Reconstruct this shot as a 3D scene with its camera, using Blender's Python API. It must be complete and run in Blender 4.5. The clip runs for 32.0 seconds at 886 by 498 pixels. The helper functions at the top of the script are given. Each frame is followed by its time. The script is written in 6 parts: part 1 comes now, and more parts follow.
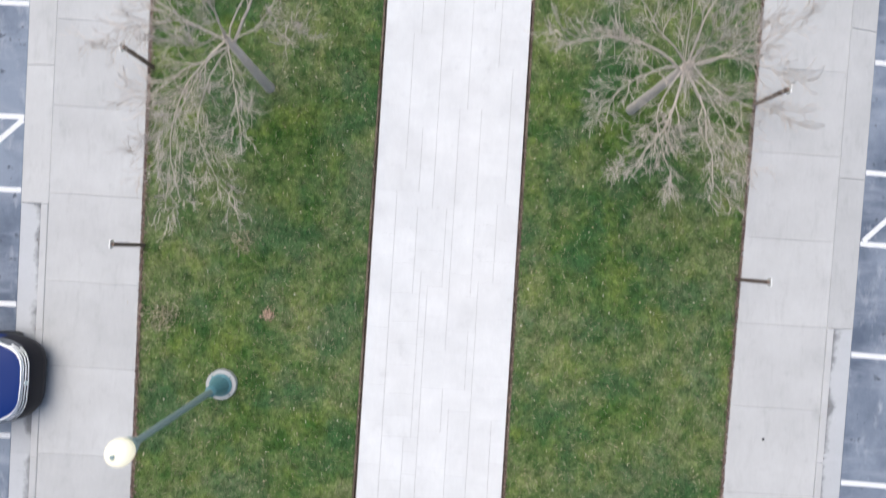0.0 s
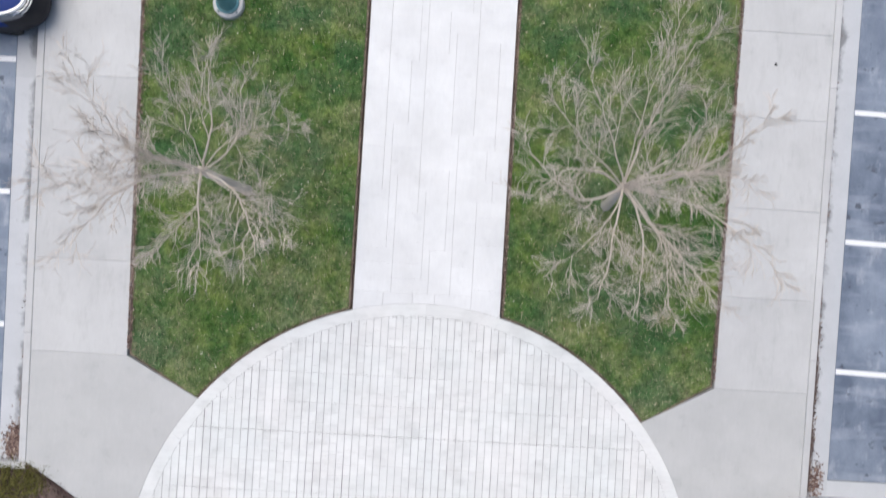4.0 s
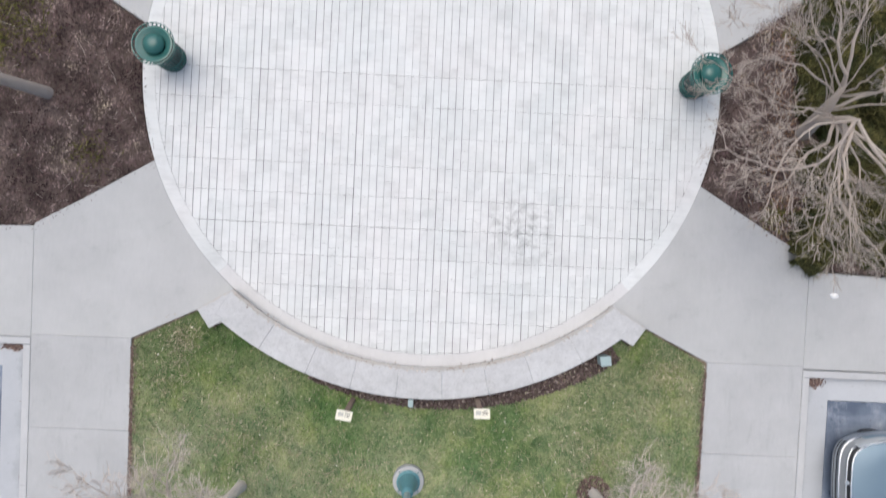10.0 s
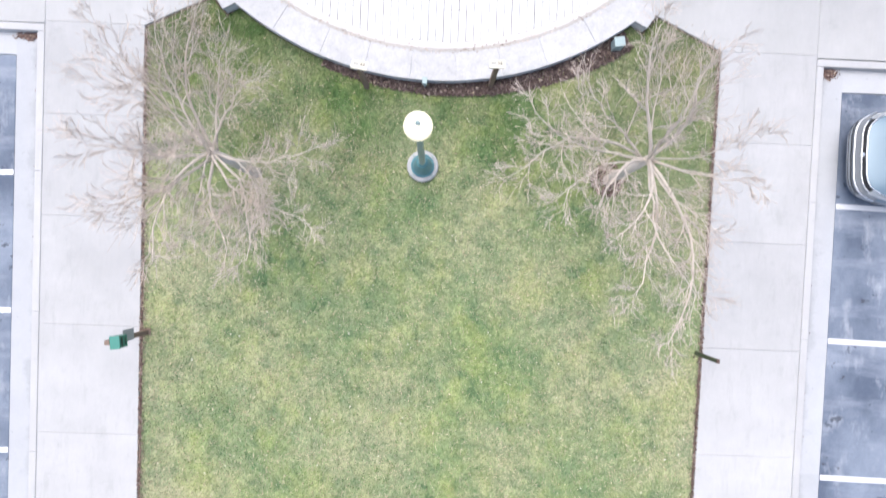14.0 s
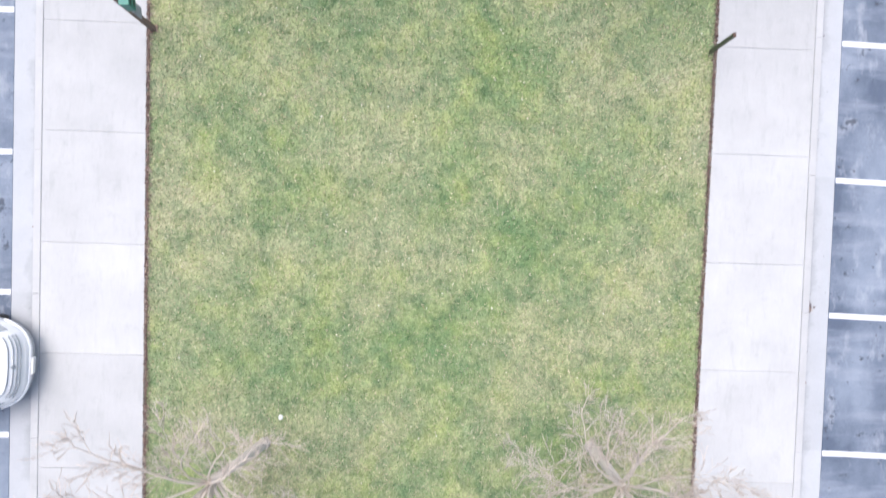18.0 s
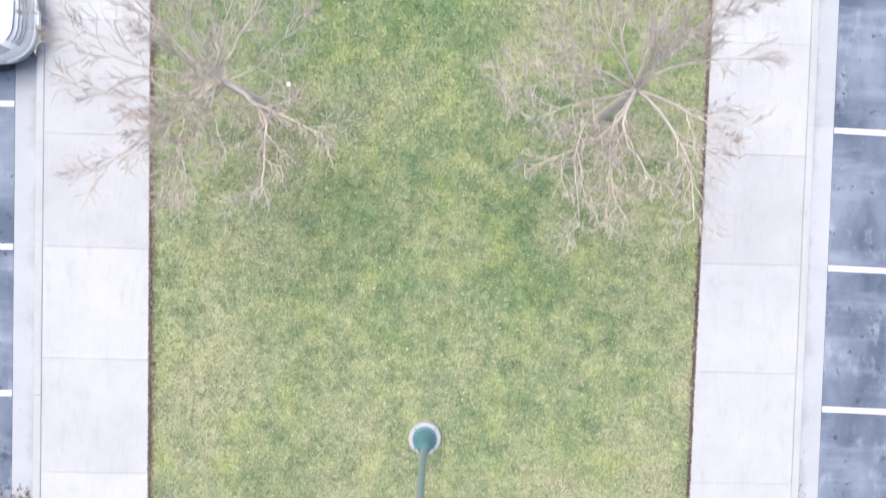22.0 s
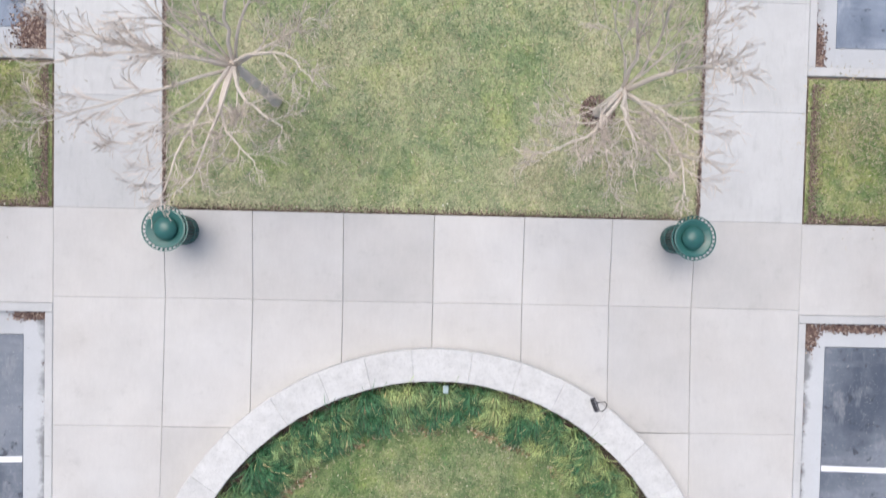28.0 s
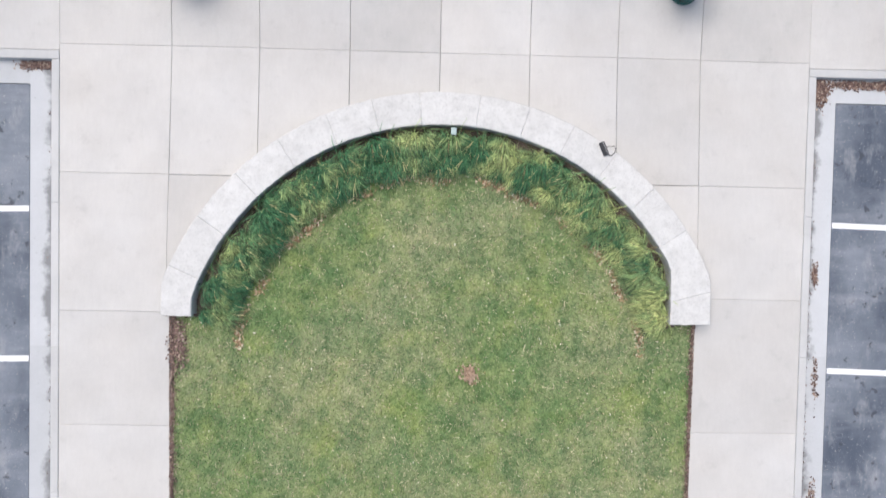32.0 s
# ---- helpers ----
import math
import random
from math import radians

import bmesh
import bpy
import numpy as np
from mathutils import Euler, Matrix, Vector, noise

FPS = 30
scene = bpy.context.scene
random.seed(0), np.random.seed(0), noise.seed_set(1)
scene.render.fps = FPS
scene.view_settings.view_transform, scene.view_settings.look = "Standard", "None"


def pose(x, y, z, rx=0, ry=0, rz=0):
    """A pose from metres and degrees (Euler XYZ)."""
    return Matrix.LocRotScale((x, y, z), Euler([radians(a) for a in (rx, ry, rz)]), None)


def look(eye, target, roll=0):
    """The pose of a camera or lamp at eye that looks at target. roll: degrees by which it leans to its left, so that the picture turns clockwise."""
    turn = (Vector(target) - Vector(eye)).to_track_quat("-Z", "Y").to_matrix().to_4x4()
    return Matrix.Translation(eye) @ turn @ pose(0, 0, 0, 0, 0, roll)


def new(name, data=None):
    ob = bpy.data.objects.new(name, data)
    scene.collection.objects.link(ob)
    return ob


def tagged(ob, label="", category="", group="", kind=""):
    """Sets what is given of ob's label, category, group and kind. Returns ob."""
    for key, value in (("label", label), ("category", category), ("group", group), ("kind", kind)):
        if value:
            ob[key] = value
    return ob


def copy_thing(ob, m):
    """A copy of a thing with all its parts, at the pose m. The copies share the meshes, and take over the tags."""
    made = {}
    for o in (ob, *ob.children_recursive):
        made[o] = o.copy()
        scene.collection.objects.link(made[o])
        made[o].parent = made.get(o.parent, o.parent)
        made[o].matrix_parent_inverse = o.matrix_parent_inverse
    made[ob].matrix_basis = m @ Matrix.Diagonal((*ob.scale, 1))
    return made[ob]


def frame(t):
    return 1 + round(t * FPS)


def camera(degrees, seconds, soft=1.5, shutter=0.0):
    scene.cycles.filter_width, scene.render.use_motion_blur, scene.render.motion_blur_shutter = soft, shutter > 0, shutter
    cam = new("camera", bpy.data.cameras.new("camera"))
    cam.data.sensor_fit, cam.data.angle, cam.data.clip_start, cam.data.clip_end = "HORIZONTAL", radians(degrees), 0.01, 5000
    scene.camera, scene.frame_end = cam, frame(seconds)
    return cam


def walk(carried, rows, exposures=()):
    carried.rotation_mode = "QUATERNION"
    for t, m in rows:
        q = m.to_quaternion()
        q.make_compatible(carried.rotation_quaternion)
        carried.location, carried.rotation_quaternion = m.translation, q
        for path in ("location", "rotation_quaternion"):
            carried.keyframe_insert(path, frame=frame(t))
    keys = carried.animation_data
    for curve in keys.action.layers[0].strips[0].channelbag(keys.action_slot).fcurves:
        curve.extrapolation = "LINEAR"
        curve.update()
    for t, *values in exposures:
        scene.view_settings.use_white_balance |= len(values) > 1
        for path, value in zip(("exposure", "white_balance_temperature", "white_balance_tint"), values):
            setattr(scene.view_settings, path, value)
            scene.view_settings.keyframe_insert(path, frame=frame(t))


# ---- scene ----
# The mall: +y runs up the paved walk, the round plaza is centred on the origin.
cam = camera(73.7, 32.0, soft=1.45, shutter=0.8)
PATH = [
    (0, pose(-0.252, 14.858, 12.516, 0.471, -1.065, 3.593)),
    (0.5, pose(-0.167, 13.762, 12.497, 0.630, -0.896, 3.606)),
    (1, pose(-0.096, 12.692, 12.476, 0.648, -0.808, 3.521)),
    (2, pose(-0.017, 10.759, 12.426, 0.539, -0.805, 3.425)),
    (3, pose(0.054, 8.767, 12.355, 0.782, -0.781, 3.463)),
    (3.5, pose(0.070, 7.804, 12.330, 0.867, -0.823, 3.447)),
    (5.5, pose(0.146, 3.997, 12.183, 0.811, -1.093, 3.199)),
    (6, pose(0.158, 3.069, 12.152, 0.808, -1.109, 3.118)),
    (7, pose(0.174, 1.385, 12.106, 0.889, -1.042, 2.991)),
    (8, pose(0.163, -0.303, 12.058, 0.948, -1.024, 2.876)),
    (9, pose(0.144, -1.971, 12.020, 0.812, -1.052, 2.725)),
    (10, pose(0.107, -3.613, 11.986, 0.600, -1.112, 2.619)),
    (11, pose(0.105, -5.202, 11.968, 0.382, -0.989, 2.517)),
    (12, pose(0.142, -6.810, 11.964, 0.402, -0.867, 2.391)),
    (13, pose(0.125, -8.388, 11.933, 0.477, -0.986, 2.368)),
    (14, pose(0.134, -9.897, 11.924, 0.407, -0.932, 2.280)),
    (14.5, pose(0.105, -10.615, 11.913, 0.377, -1.021, 2.270)),
    (16.5, pose(-0.027, -13.661, 11.769, 0.481, -1.565, 2.054)),
    (17, pose(-0.033, -14.435, 11.747, 0.519, -1.586, 1.902)),
    (18, pose(-0.029, -15.959, 11.710, 0.517, -1.517, 1.785)),
    (19, pose(0.002, -17.529, 11.690, 0.498, -1.355, 1.736)),
    (20, pose(0.034, -19.147, 11.663, 0.540, -1.297, 1.628)),
    (21, pose(-0.021, -20.832, 11.601, 0.660, -1.491, 1.597)),
    (22, pose(-0.015, -22.487, 11.542, 0.624, -1.514, 1.510)),
    (23, pose(0.031, -24.157, 11.514, 0.552, -1.371, 1.464)),
    (24, pose(0.096, -25.841, 11.473, 0.669, -1.221, 1.387)),
    (25, pose(0.044, -27.501, 11.438, 0.732, -1.219, 1.405)),
    (26, pose(-0.048, -29.094, 11.407, 0.713, -1.304, 1.297)),
    (26.5, pose(-0.102, -29.842, 11.381, 0.697, -1.406, 1.287)),
    (28.5, pose(-0.115, -32.602, 11.322, 0.764, -1.527, 1.155)),
    (29, pose(-0.117, -33.264, 11.303, 0.770, -1.482, 1.132)),
    (30, pose(-0.106, -34.472, 11.265, 0.786, -1.443, 1.128)),
    (31, pose(-0.132, -35.586, 11.239, 0.732, -1.406, 1.103)),
    (32, pose(-0.114, -36.686, 11.211, 0.707, -1.278, 1.138)),
]
EXPOSURES = [
    (0, 0.52, 6550, 8), (3.5, 0.52, 6550, 8), (6, 0.36, 6600, 8), (8, 0.38, 6600, 8), (10, 0.44, 6550, 8), (11, 0.40, 6550, 8), (12, 0.52, 6500, 9), (13, 0.78, 6450, 10), (14, 1.02, 6400, 11),
    (16.5, 1.00, 6380, 11), (19, 0.98, 6380, 11), (23, 0.98, 6380, 11), (26, 0.98, 6400, 11), (28.5, 0.60, 6580, 9), (30, 0.64, 6600, 9), (32, 0.70, 6650, 8),
]
walk(cam, PATH, EXPOSURES)

# ---- light: a bright overcast sky, a weak wide sun ----
world = bpy.data.worlds.new("overcast_sky")
scene.world = world
world.use_nodes = True
wn = world.node_tree.nodes
sky = wn.new("ShaderNodeTexSky")
sky.sky_type = "NISHITA"
sky.sun_disc = False
sky.sun_elevation = radians(69)
sky.sun_rotation = radians(-38)
sky.air_density = 0.9
sky.dust_density = 3.5
sky.ozone_density = 0.6
wn["Background"].inputs["Strength"].default_value = 0.115
world.node_tree.links.new(sky.outputs["Color"], wn["Background"].inputs["Color"])

sun_data = bpy.data.lights.new("sun", "SUN")
sun_data.energy = 1.35
sun_data.angle = radians(65)
sun_data.color = (0.99, 0.965, 0.95)
sun = new("sun", sun_data)
sun.matrix_world = look((-2.2, 3.2, 10.5), (0, 0, 0))


# ---- materials ----
class Nodes:
    """A small builder of node materials."""

    def __init__(self, name):
        self.mat = bpy.data.materials.new(name)
        self.mat.use_nodes = True
        self.t = self.mat.node_tree
        self.bsdf = self.t.nodes["Principled BSDF"]
        geo = self.t.nodes.new("ShaderNodeNewGeometry")
        self.pos, self.island = geo.outputs["Position"], geo.outputs["Random Per Island"]
        self.random = self.t.nodes.new("ShaderNodeObjectInfo").outputs["Random"]

    def node(self, kind, **inputs):
        n = self.t.nodes.new(kind)
        for key, value in inputs.items():
            self.put(value, n.inputs[key.replace("_", " ")])
        return n

    def put(self, value, socket):
        if isinstance(value, bpy.types.NodeSocket):
            self.t.links.new(value, socket)
        else:
            socket.default_value = value

    def noise(self, scale, detail=4.0, rough=0.6, stretch=None, shift=None):
        src = self.pos
        if stretch or shift:
            m = self.t.nodes.new("ShaderNodeMapping")
            m.inputs["Scale"].default_value = stretch or (1, 1, 1)
            self.t.links.new(src, m.inputs["Vector"])
            if shift is not None:
                self.t.links.new(shift, m.inputs["Location"])
            src = m.outputs["Vector"]
        n = self.node("ShaderNodeTexNoise", Vector=src, Scale=scale, Detail=detail, Roughness=rough)
        return n.outputs["Fac"]

    def ramp(self, fac, stops):
        n = self.t.nodes.new("ShaderNodeValToRGB")
        while len(n.color_ramp.elements) < len(stops):
            n.color_ramp.elements.new(0.5)
        for e, (at, c) in zip(n.color_ramp.elements, stops):
            e.position = at
            e.color = (*c, 1) if isinstance(c, tuple) else (c, c, c, 1)
        self.t.links.new(fac, n.inputs["Fac"])
        return n.outputs["Color"]

    def mix(self, fac, a, b, kind="MIX"):
        n = self.t.nodes.new("ShaderNodeMix")
        n.data_type, n.blend_type = "RGBA", kind
        for value, socket in ((fac, n.inputs[0]), (a, n.inputs[6]), (b, n.inputs[7])):
            if isinstance(value, tuple) and len(value) == 3:
                value = (*value, 1)
            self.put(value, socket)
        return n.outputs[2]

    def math(self, op, a, b=0.5):
        n = self.t.nodes.new("ShaderNodeMath")
        n.operation = op
        self.put(a, n.inputs[0])
        self.put(b, n.inputs[1])
        return n.outputs[0]

    def grey(self, fac, low, high):
        n = self.node("ShaderNodeMapRange", Value=fac)
        n.inputs["To Min"].default_value, n.inputs["To Max"].default_value = low, high
        return n.outputs[0]

    def done(self, color, rough=0.8, bump=None, strength=0.3, depth=0.01, metal=0.0, spec=0.5):
        self.put((*color, 1) if isinstance(color, tuple) else color, self.bsdf.inputs["Base Color"])
        self.put(rough, self.bsdf.inputs["Roughness"])
        self.bsdf.inputs["Metallic"].default_value = metal
        self.bsdf.inputs["Specular IOR Level"].default_value = spec
        if bump is not None:
            b = self.node("ShaderNodeBump", Height=bump, Strength=strength, Distance=depth)
            self.t.links.new(b.outputs["Normal"], self.bsdf.inputs["Normal"])
        return self.mat


def concrete(name, base, vary=0.10, stain=0.16, tint=(1.0, 0.975, 0.94), streak=0.0, rough=0.85, dirt=0.0):
    """Broom-finished concrete: a tone for each piece, cloudy stains, fine grain."""
    n = Nodes(name)
    tone = n.grey(n.random, 1 - vary, 1 + vary)
    cloud = n.grey(n.noise(0.9, 5, 0.62), 1 - stain, 1 + stain * 0.7)
    grain = n.grey(n.noise(38, 3, 0.7), 0.93, 1.07)
    blotch = n.ramp(n.noise(2.3, 6, 0.7), [(0.28, 0.90), (0.42, 1.0), (0.75, 1.03)])
    brush = n.grey(n.noise(8, 5, 0.7, (1.7, 0.4, 1)), 0.935, 1.055)
    v = n.math("MULTIPLY", n.math("MULTIPLY", n.math("MULTIPLY", tone, cloud), grain), brush)
    if streak:
        v = n.math("MULTIPLY", v, n.grey(n.noise(6, 3, 0.6, (1.6, 0.12, 1)), 1 - streak, 1 + streak))
    warm = n.mix(n.noise(0.55, 3, 0.5), tuple(base * c for c in tint), (base * 0.985, base * 0.985, base * 0.985))
    color = n.mix(1.0, warm, v, "MULTIPLY")
    color = n.mix(1.0, color, blotch, "MULTIPLY")
    if dirt:
        trodden = n.ramp(n.math("ADD", n.math("MULTIPLY", n.node("ShaderNodeSeparateXYZ", Vector=n.pos).outputs["Y"], 0.05), 1.0), [(0.30, 0.0), (0.50, 1.0), (0.78, 1.0), (0.90, 0.0)])
        color = n.mix(n.math("MULTIPLY", trodden, n.ramp(n.noise(1.1, 5, 0.7), [(0.30, 0.08), (0.65, 0.22)])), color, (0.20, 0.20, 0.205))
        color = n.mix(n.ramp(n.noise(2.2, 6, 0.75, (2.2, 0.5, 1)), [(0.53, 0.0), (0.68, dirt)]), color, (0.12, 0.115, 0.11))
    return n.done(color, rough, n.noise(60, 4, 0.7), 0.25, 0.004, spec=0.3)


def gutter_mat():
    """Pale gutter concrete with silt that the water has left along the kerb."""
    n = Nodes("gutter_concrete")
    sep = n.node("ShaderNodeSeparateXYZ", Vector=n.pos)
    off = n.math("SUBTRACT", n.math("ABSOLUTE", sep.outputs["X"]), n.math("ADD", n.math("MULTIPLY", sep.outputs["Y"], 0.0246), 8.103))
    cloud = n.grey(n.noise(1.4, 5, 0.65), 0.86, 1.10)
    v = n.math("MULTIPLY", n.math("MULTIPLY", n.grey(n.random, 0.95, 1.05), cloud), n.grey(n.noise(38, 3, 0.7), 0.92, 1.08))
    c = n.mix(1.0, (0.47, 0.485, 0.505), v, "MULTIPLY")
    reach = n.math("SUBTRACT", n.math("MULTIPLY", n.noise(1.6, 5, 0.65, (0.8, 0.9, 1)), 0.95), n.math("MULTIPLY", off, 1.15))
    c = n.mix(n.ramp(reach, [(0.26, 0.0), (0.40, 0.75)]), c, (0.135, 0.138, 0.145))
    swept = n.mix(1.0, (0.45, 0.465, 0.485), v, "MULTIPLY")
    run = n.ramp(n.math("ADD", n.math("MULTIPLY", sep.outputs["Y"], 0.02), 0.8), [(0.13, 0.0), (0.20, 0.75), (0.66, 0.75), (0.80, 0.0)])
    c = n.mix(run, c, swept)
    c = n.mix(n.ramp(n.noise(7, 5, 0.75), [(0.62, 0.0), (0.72, 0.35)]), c, (0.13, 0.125, 0.12))
    return n.done(c, 0.85, n.noise(60, 4, 0.7), 0.25, 0.004, spec=0.3)


def plain(name, color, rough=0.6, metal=0.0, vary=0.08, scale=14.0, bump=0.15, spec=0.5):
    """Painted or cast stuff with slight mottling."""
    n = Nodes(name)
    m = n.grey(n.noise(scale, 4, 0.6), 1 - vary, 1 + vary)
    c = n.mix(1.0, color, m, "MULTIPLY")
    return n.done(c, rough, n.noise(scale * 4, 3, 0.6), bump, 0.002, metal, spec)


def turf(name, blades, pale=0.0, pale_far=None):
    """Late-winter lawn: green, blue-green and straw in patches of three sizes; pale: how far its colour is lightened,
    near the plaza and (pale_far) away from it.
    """
    n = Nodes(name)
    wide = n.noise(0.42, 4, 0.55)
    cool = n.noise(0.75, 4, 0.6, (1, 1, 1), None)
    mid = n.noise(2.3, 5, 0.65)
    small = n.noise(7.5, 4, 0.7)
    fine = n.noise(30, 3, 0.7)
    paleness = pale
    # Lawn variation and exposure in one: painted darker by the wall, lighter beyond.
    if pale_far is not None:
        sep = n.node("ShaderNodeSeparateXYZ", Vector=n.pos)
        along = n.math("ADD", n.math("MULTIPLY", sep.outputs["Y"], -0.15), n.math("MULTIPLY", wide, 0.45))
        paleness = n.math("MAXIMUM", pale, n.math("MINIMUM", n.math("SUBTRACT", n.math("MULTIPLY", along, 1.5), 1.55), pale_far))

    def tone(r, g_, b):
        return n.mix(paleness, (r, g_, b), (r * 1.80 + 0.042, g_ * 1.70 + 0.028, b * 1.65 + 0.058))

    calm = pale > 0.3 or pale_far is not None
    deep, high = ((0.78, 0.85, 0.78), (1.20, 1.15, 1.14)) if calm else ((0.66, 0.72, 0.68), (1.30, 1.22, 1.20))
    green = n.mix(n.ramp(mid, [(0.38, 0.0), (0.62, 1.0)]), tone(0.036, 0.100, 0.020), tone(0.118, 0.182, 0.054))
    # Green painted darker still beside the plaza wall.
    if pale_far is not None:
        green = n.mix(paleness, n.mix(1.0, green, (0.80, 0.84, 0.80), "MULTIPLY"), green)
    if name.endswith("verge"):
        green = n.mix(1.0, green, (1.24, 1.06, 0.78), "MULTIPLY")
    lime = n.noise(1.25, 4, 0.6, (1.0, 0.8, 1.0))
    green = n.mix(n.ramp(lime, [(0.50, 0.0), (0.66, 0.75)]), green, tone(0.145, 0.205, 0.044))
    green = n.mix(n.ramp(cool, [(0.46, 0.0), (0.60, 0.50 if calm else 0.85)]), green, tone(0.040, 0.118, 0.026) if calm else tone(0.038, 0.108, 0.040))
    green = n.mix(n.ramp(small, [(0.36, 0.0), (0.66, 1.0)]), n.mix(1.0, green, deep, "MULTIPLY"), n.mix(1.0, green, high, "MULTIPLY"))
    clump = n.noise(3.6, 4, 0.7)
    green = n.mix(1.0, green, n.ramp(clump, [(0.36, 0.90 if calm else 0.74), (0.50, 1.0), (0.66, 1.10 if calm else 1.22)]), "MULTIPLY")
    straw = n.mix(fine, tone(0.25, 0.23, 0.145), tone(0.36, 0.335, 0.235))
    amount = n.math("MULTIPLY", n.ramp(wide, [(0.38, 0.22 if calm else 0.06), (0.62, 0.74)]), n.ramp(mid, [(0.34, 0.75 if calm else 0.45), (0.62, 1.15)]))
    amount = n.math("MULTIPLY", amount, n.ramp(small, [(0.36, 0.8 if calm else 0.5), (0.62, 1.2)]))
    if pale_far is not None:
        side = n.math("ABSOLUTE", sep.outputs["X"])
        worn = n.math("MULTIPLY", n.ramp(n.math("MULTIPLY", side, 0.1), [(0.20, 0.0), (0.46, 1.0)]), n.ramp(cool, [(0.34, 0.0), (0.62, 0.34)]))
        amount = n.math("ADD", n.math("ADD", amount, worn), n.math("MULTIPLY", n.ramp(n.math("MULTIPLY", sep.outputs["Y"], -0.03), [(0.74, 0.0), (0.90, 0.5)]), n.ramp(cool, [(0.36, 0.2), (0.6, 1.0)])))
    share = 0.46
    if blades:
        pick = n.math("LESS_THAN", n.island, n.math("ADD", n.math("MULTIPLY", amount, share), 0.09))
        c = n.mix(pick, green, straw)
        c = n.mix(1.0, c, n.grey(n.math("FRACT", n.math("MULTIPLY", n.island, 37.7)), 0.52 if pale < 0.6 and pale_far is None else 0.80, 1.70 if pale < 0.6 and pale_far is None else 1.27), "MULTIPLY")
        return n.done(c, 0.6, spec=0.25)
    c = n.mix(n.math("MULTIPLY", amount, share), green, straw)
    c = n.mix(1.0, c, n.ramp(fine, [(0.25, 0.5), (0.6, 1.15)]), "MULTIPLY")
    return n.done(c, 0.95, fine, 0.6, 0.02, spec=0.1)


def soil(name, dark, light, scale=16.0):
    n = Nodes(name)
    a = n.noise(scale, 6, 0.75)
    b = n.noise(1.1, 5, 0.65)
    c = n.mix(n.ramp(a, [(0.32, 0.0), (0.68, 1.0)]), dark, light)
    c = n.mix(1.0, c, n.ramp(b, [(0.34, (0.55, 0.52, 0.53)), (0.50, (1.0, 0.98, 1.0)), (0.66, (1.8, 1.75, 1.78))]), "MULTIPLY")
    return n.done(c, 0.95, a, 0.9, 0.03, spec=0.1)


def asphalt_mat(name, lightness):
    """Asphalt; at 0 darker, less blue and speckled, at 1 bleached blue-grey."""
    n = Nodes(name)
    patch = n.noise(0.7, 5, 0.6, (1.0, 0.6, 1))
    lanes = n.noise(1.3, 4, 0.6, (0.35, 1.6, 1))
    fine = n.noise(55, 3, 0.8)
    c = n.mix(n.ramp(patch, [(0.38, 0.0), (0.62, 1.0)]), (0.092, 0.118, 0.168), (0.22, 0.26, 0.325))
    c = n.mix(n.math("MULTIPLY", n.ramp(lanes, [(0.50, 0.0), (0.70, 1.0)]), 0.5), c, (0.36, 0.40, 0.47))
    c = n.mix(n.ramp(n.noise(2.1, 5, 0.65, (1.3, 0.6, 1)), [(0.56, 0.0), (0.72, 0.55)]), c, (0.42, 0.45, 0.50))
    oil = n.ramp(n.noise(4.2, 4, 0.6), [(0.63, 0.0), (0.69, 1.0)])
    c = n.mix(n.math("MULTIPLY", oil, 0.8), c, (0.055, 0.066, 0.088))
    # Darker copy: dimmer exposure and white balance painted in, plus the lot's pale speckles.
    if lightness < 0.5:
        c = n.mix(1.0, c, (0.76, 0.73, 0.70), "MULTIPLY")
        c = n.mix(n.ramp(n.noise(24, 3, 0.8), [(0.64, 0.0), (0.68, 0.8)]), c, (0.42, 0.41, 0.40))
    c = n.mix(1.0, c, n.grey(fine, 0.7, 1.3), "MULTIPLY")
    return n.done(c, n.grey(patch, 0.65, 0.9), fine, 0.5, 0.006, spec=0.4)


def paint_mat():
    n = Nodes("road_paint")
    worn = n.ramp(n.noise(22, 5, 0.75), [(0.30, 0.0), (0.42, 1.0)])
    c = n.mix(worn, (0.30, 0.32, 0.36), (0.74, 0.75, 0.77))
    return n.done(c, 0.7, n.noise(60), 0.3, 0.003)


def bark_mat(name, a, b):
    n = Nodes(name)
    c = n.mix(n.noise(9, 5, 0.7, (1, 1, 0.25)), a, b)
    c = n.mix(1.0, c, n.grey(n.island, 0.8, 1.2), "MULTIPLY")
    return n.done(c, 0.85, n.noise(40, 4, 0.7), 0.6, 0.008, spec=0.2)


M_SIDEWALK = concrete("sidewalk_concrete", 0.50, 0.05, 0.20, (0.978, 0.987, 0.984), dirt=0.13)
M_PLAZA = concrete("plaza_concrete", 0.46, 0.03, 0.18, (0.985, 0.995, 0.98))
M_CROSSWALK = concrete("buff_concrete", 0.51, 0.07, 0.19, (1.0, 0.955, 0.905))
M_KERB = concrete("kerb_concrete", 0.495, 0.05, 0.18, (0.98, 0.985, 0.99))
M_GUTTER = gutter_mat()
M_RING = concrete("ring_paver", 0.67, 0.02, 0.10, (0.985, 0.995, 1.0))
M_WALK = concrete("walk_slab", 0.69, 0.024, 0.22, (0.965, 0.985, 1.0))
M_JOINT = plain("joint_sand", (0.20, 0.18, 0.16), 0.95)
M_RING_BUFF = concrete("buff_ring_paver", 0.61, 0.02, 0.16, (1.0, 0.975, 0.96))
M_BUFF = concrete("buff_stone", 0.46, 0.05, 0.2, (1.0, 0.90, 0.78))
M_CHIPSTONE = soil("mortar_crumbs", (0.30, 0.27, 0.235), (0.54, 0.49, 0.43), 30)


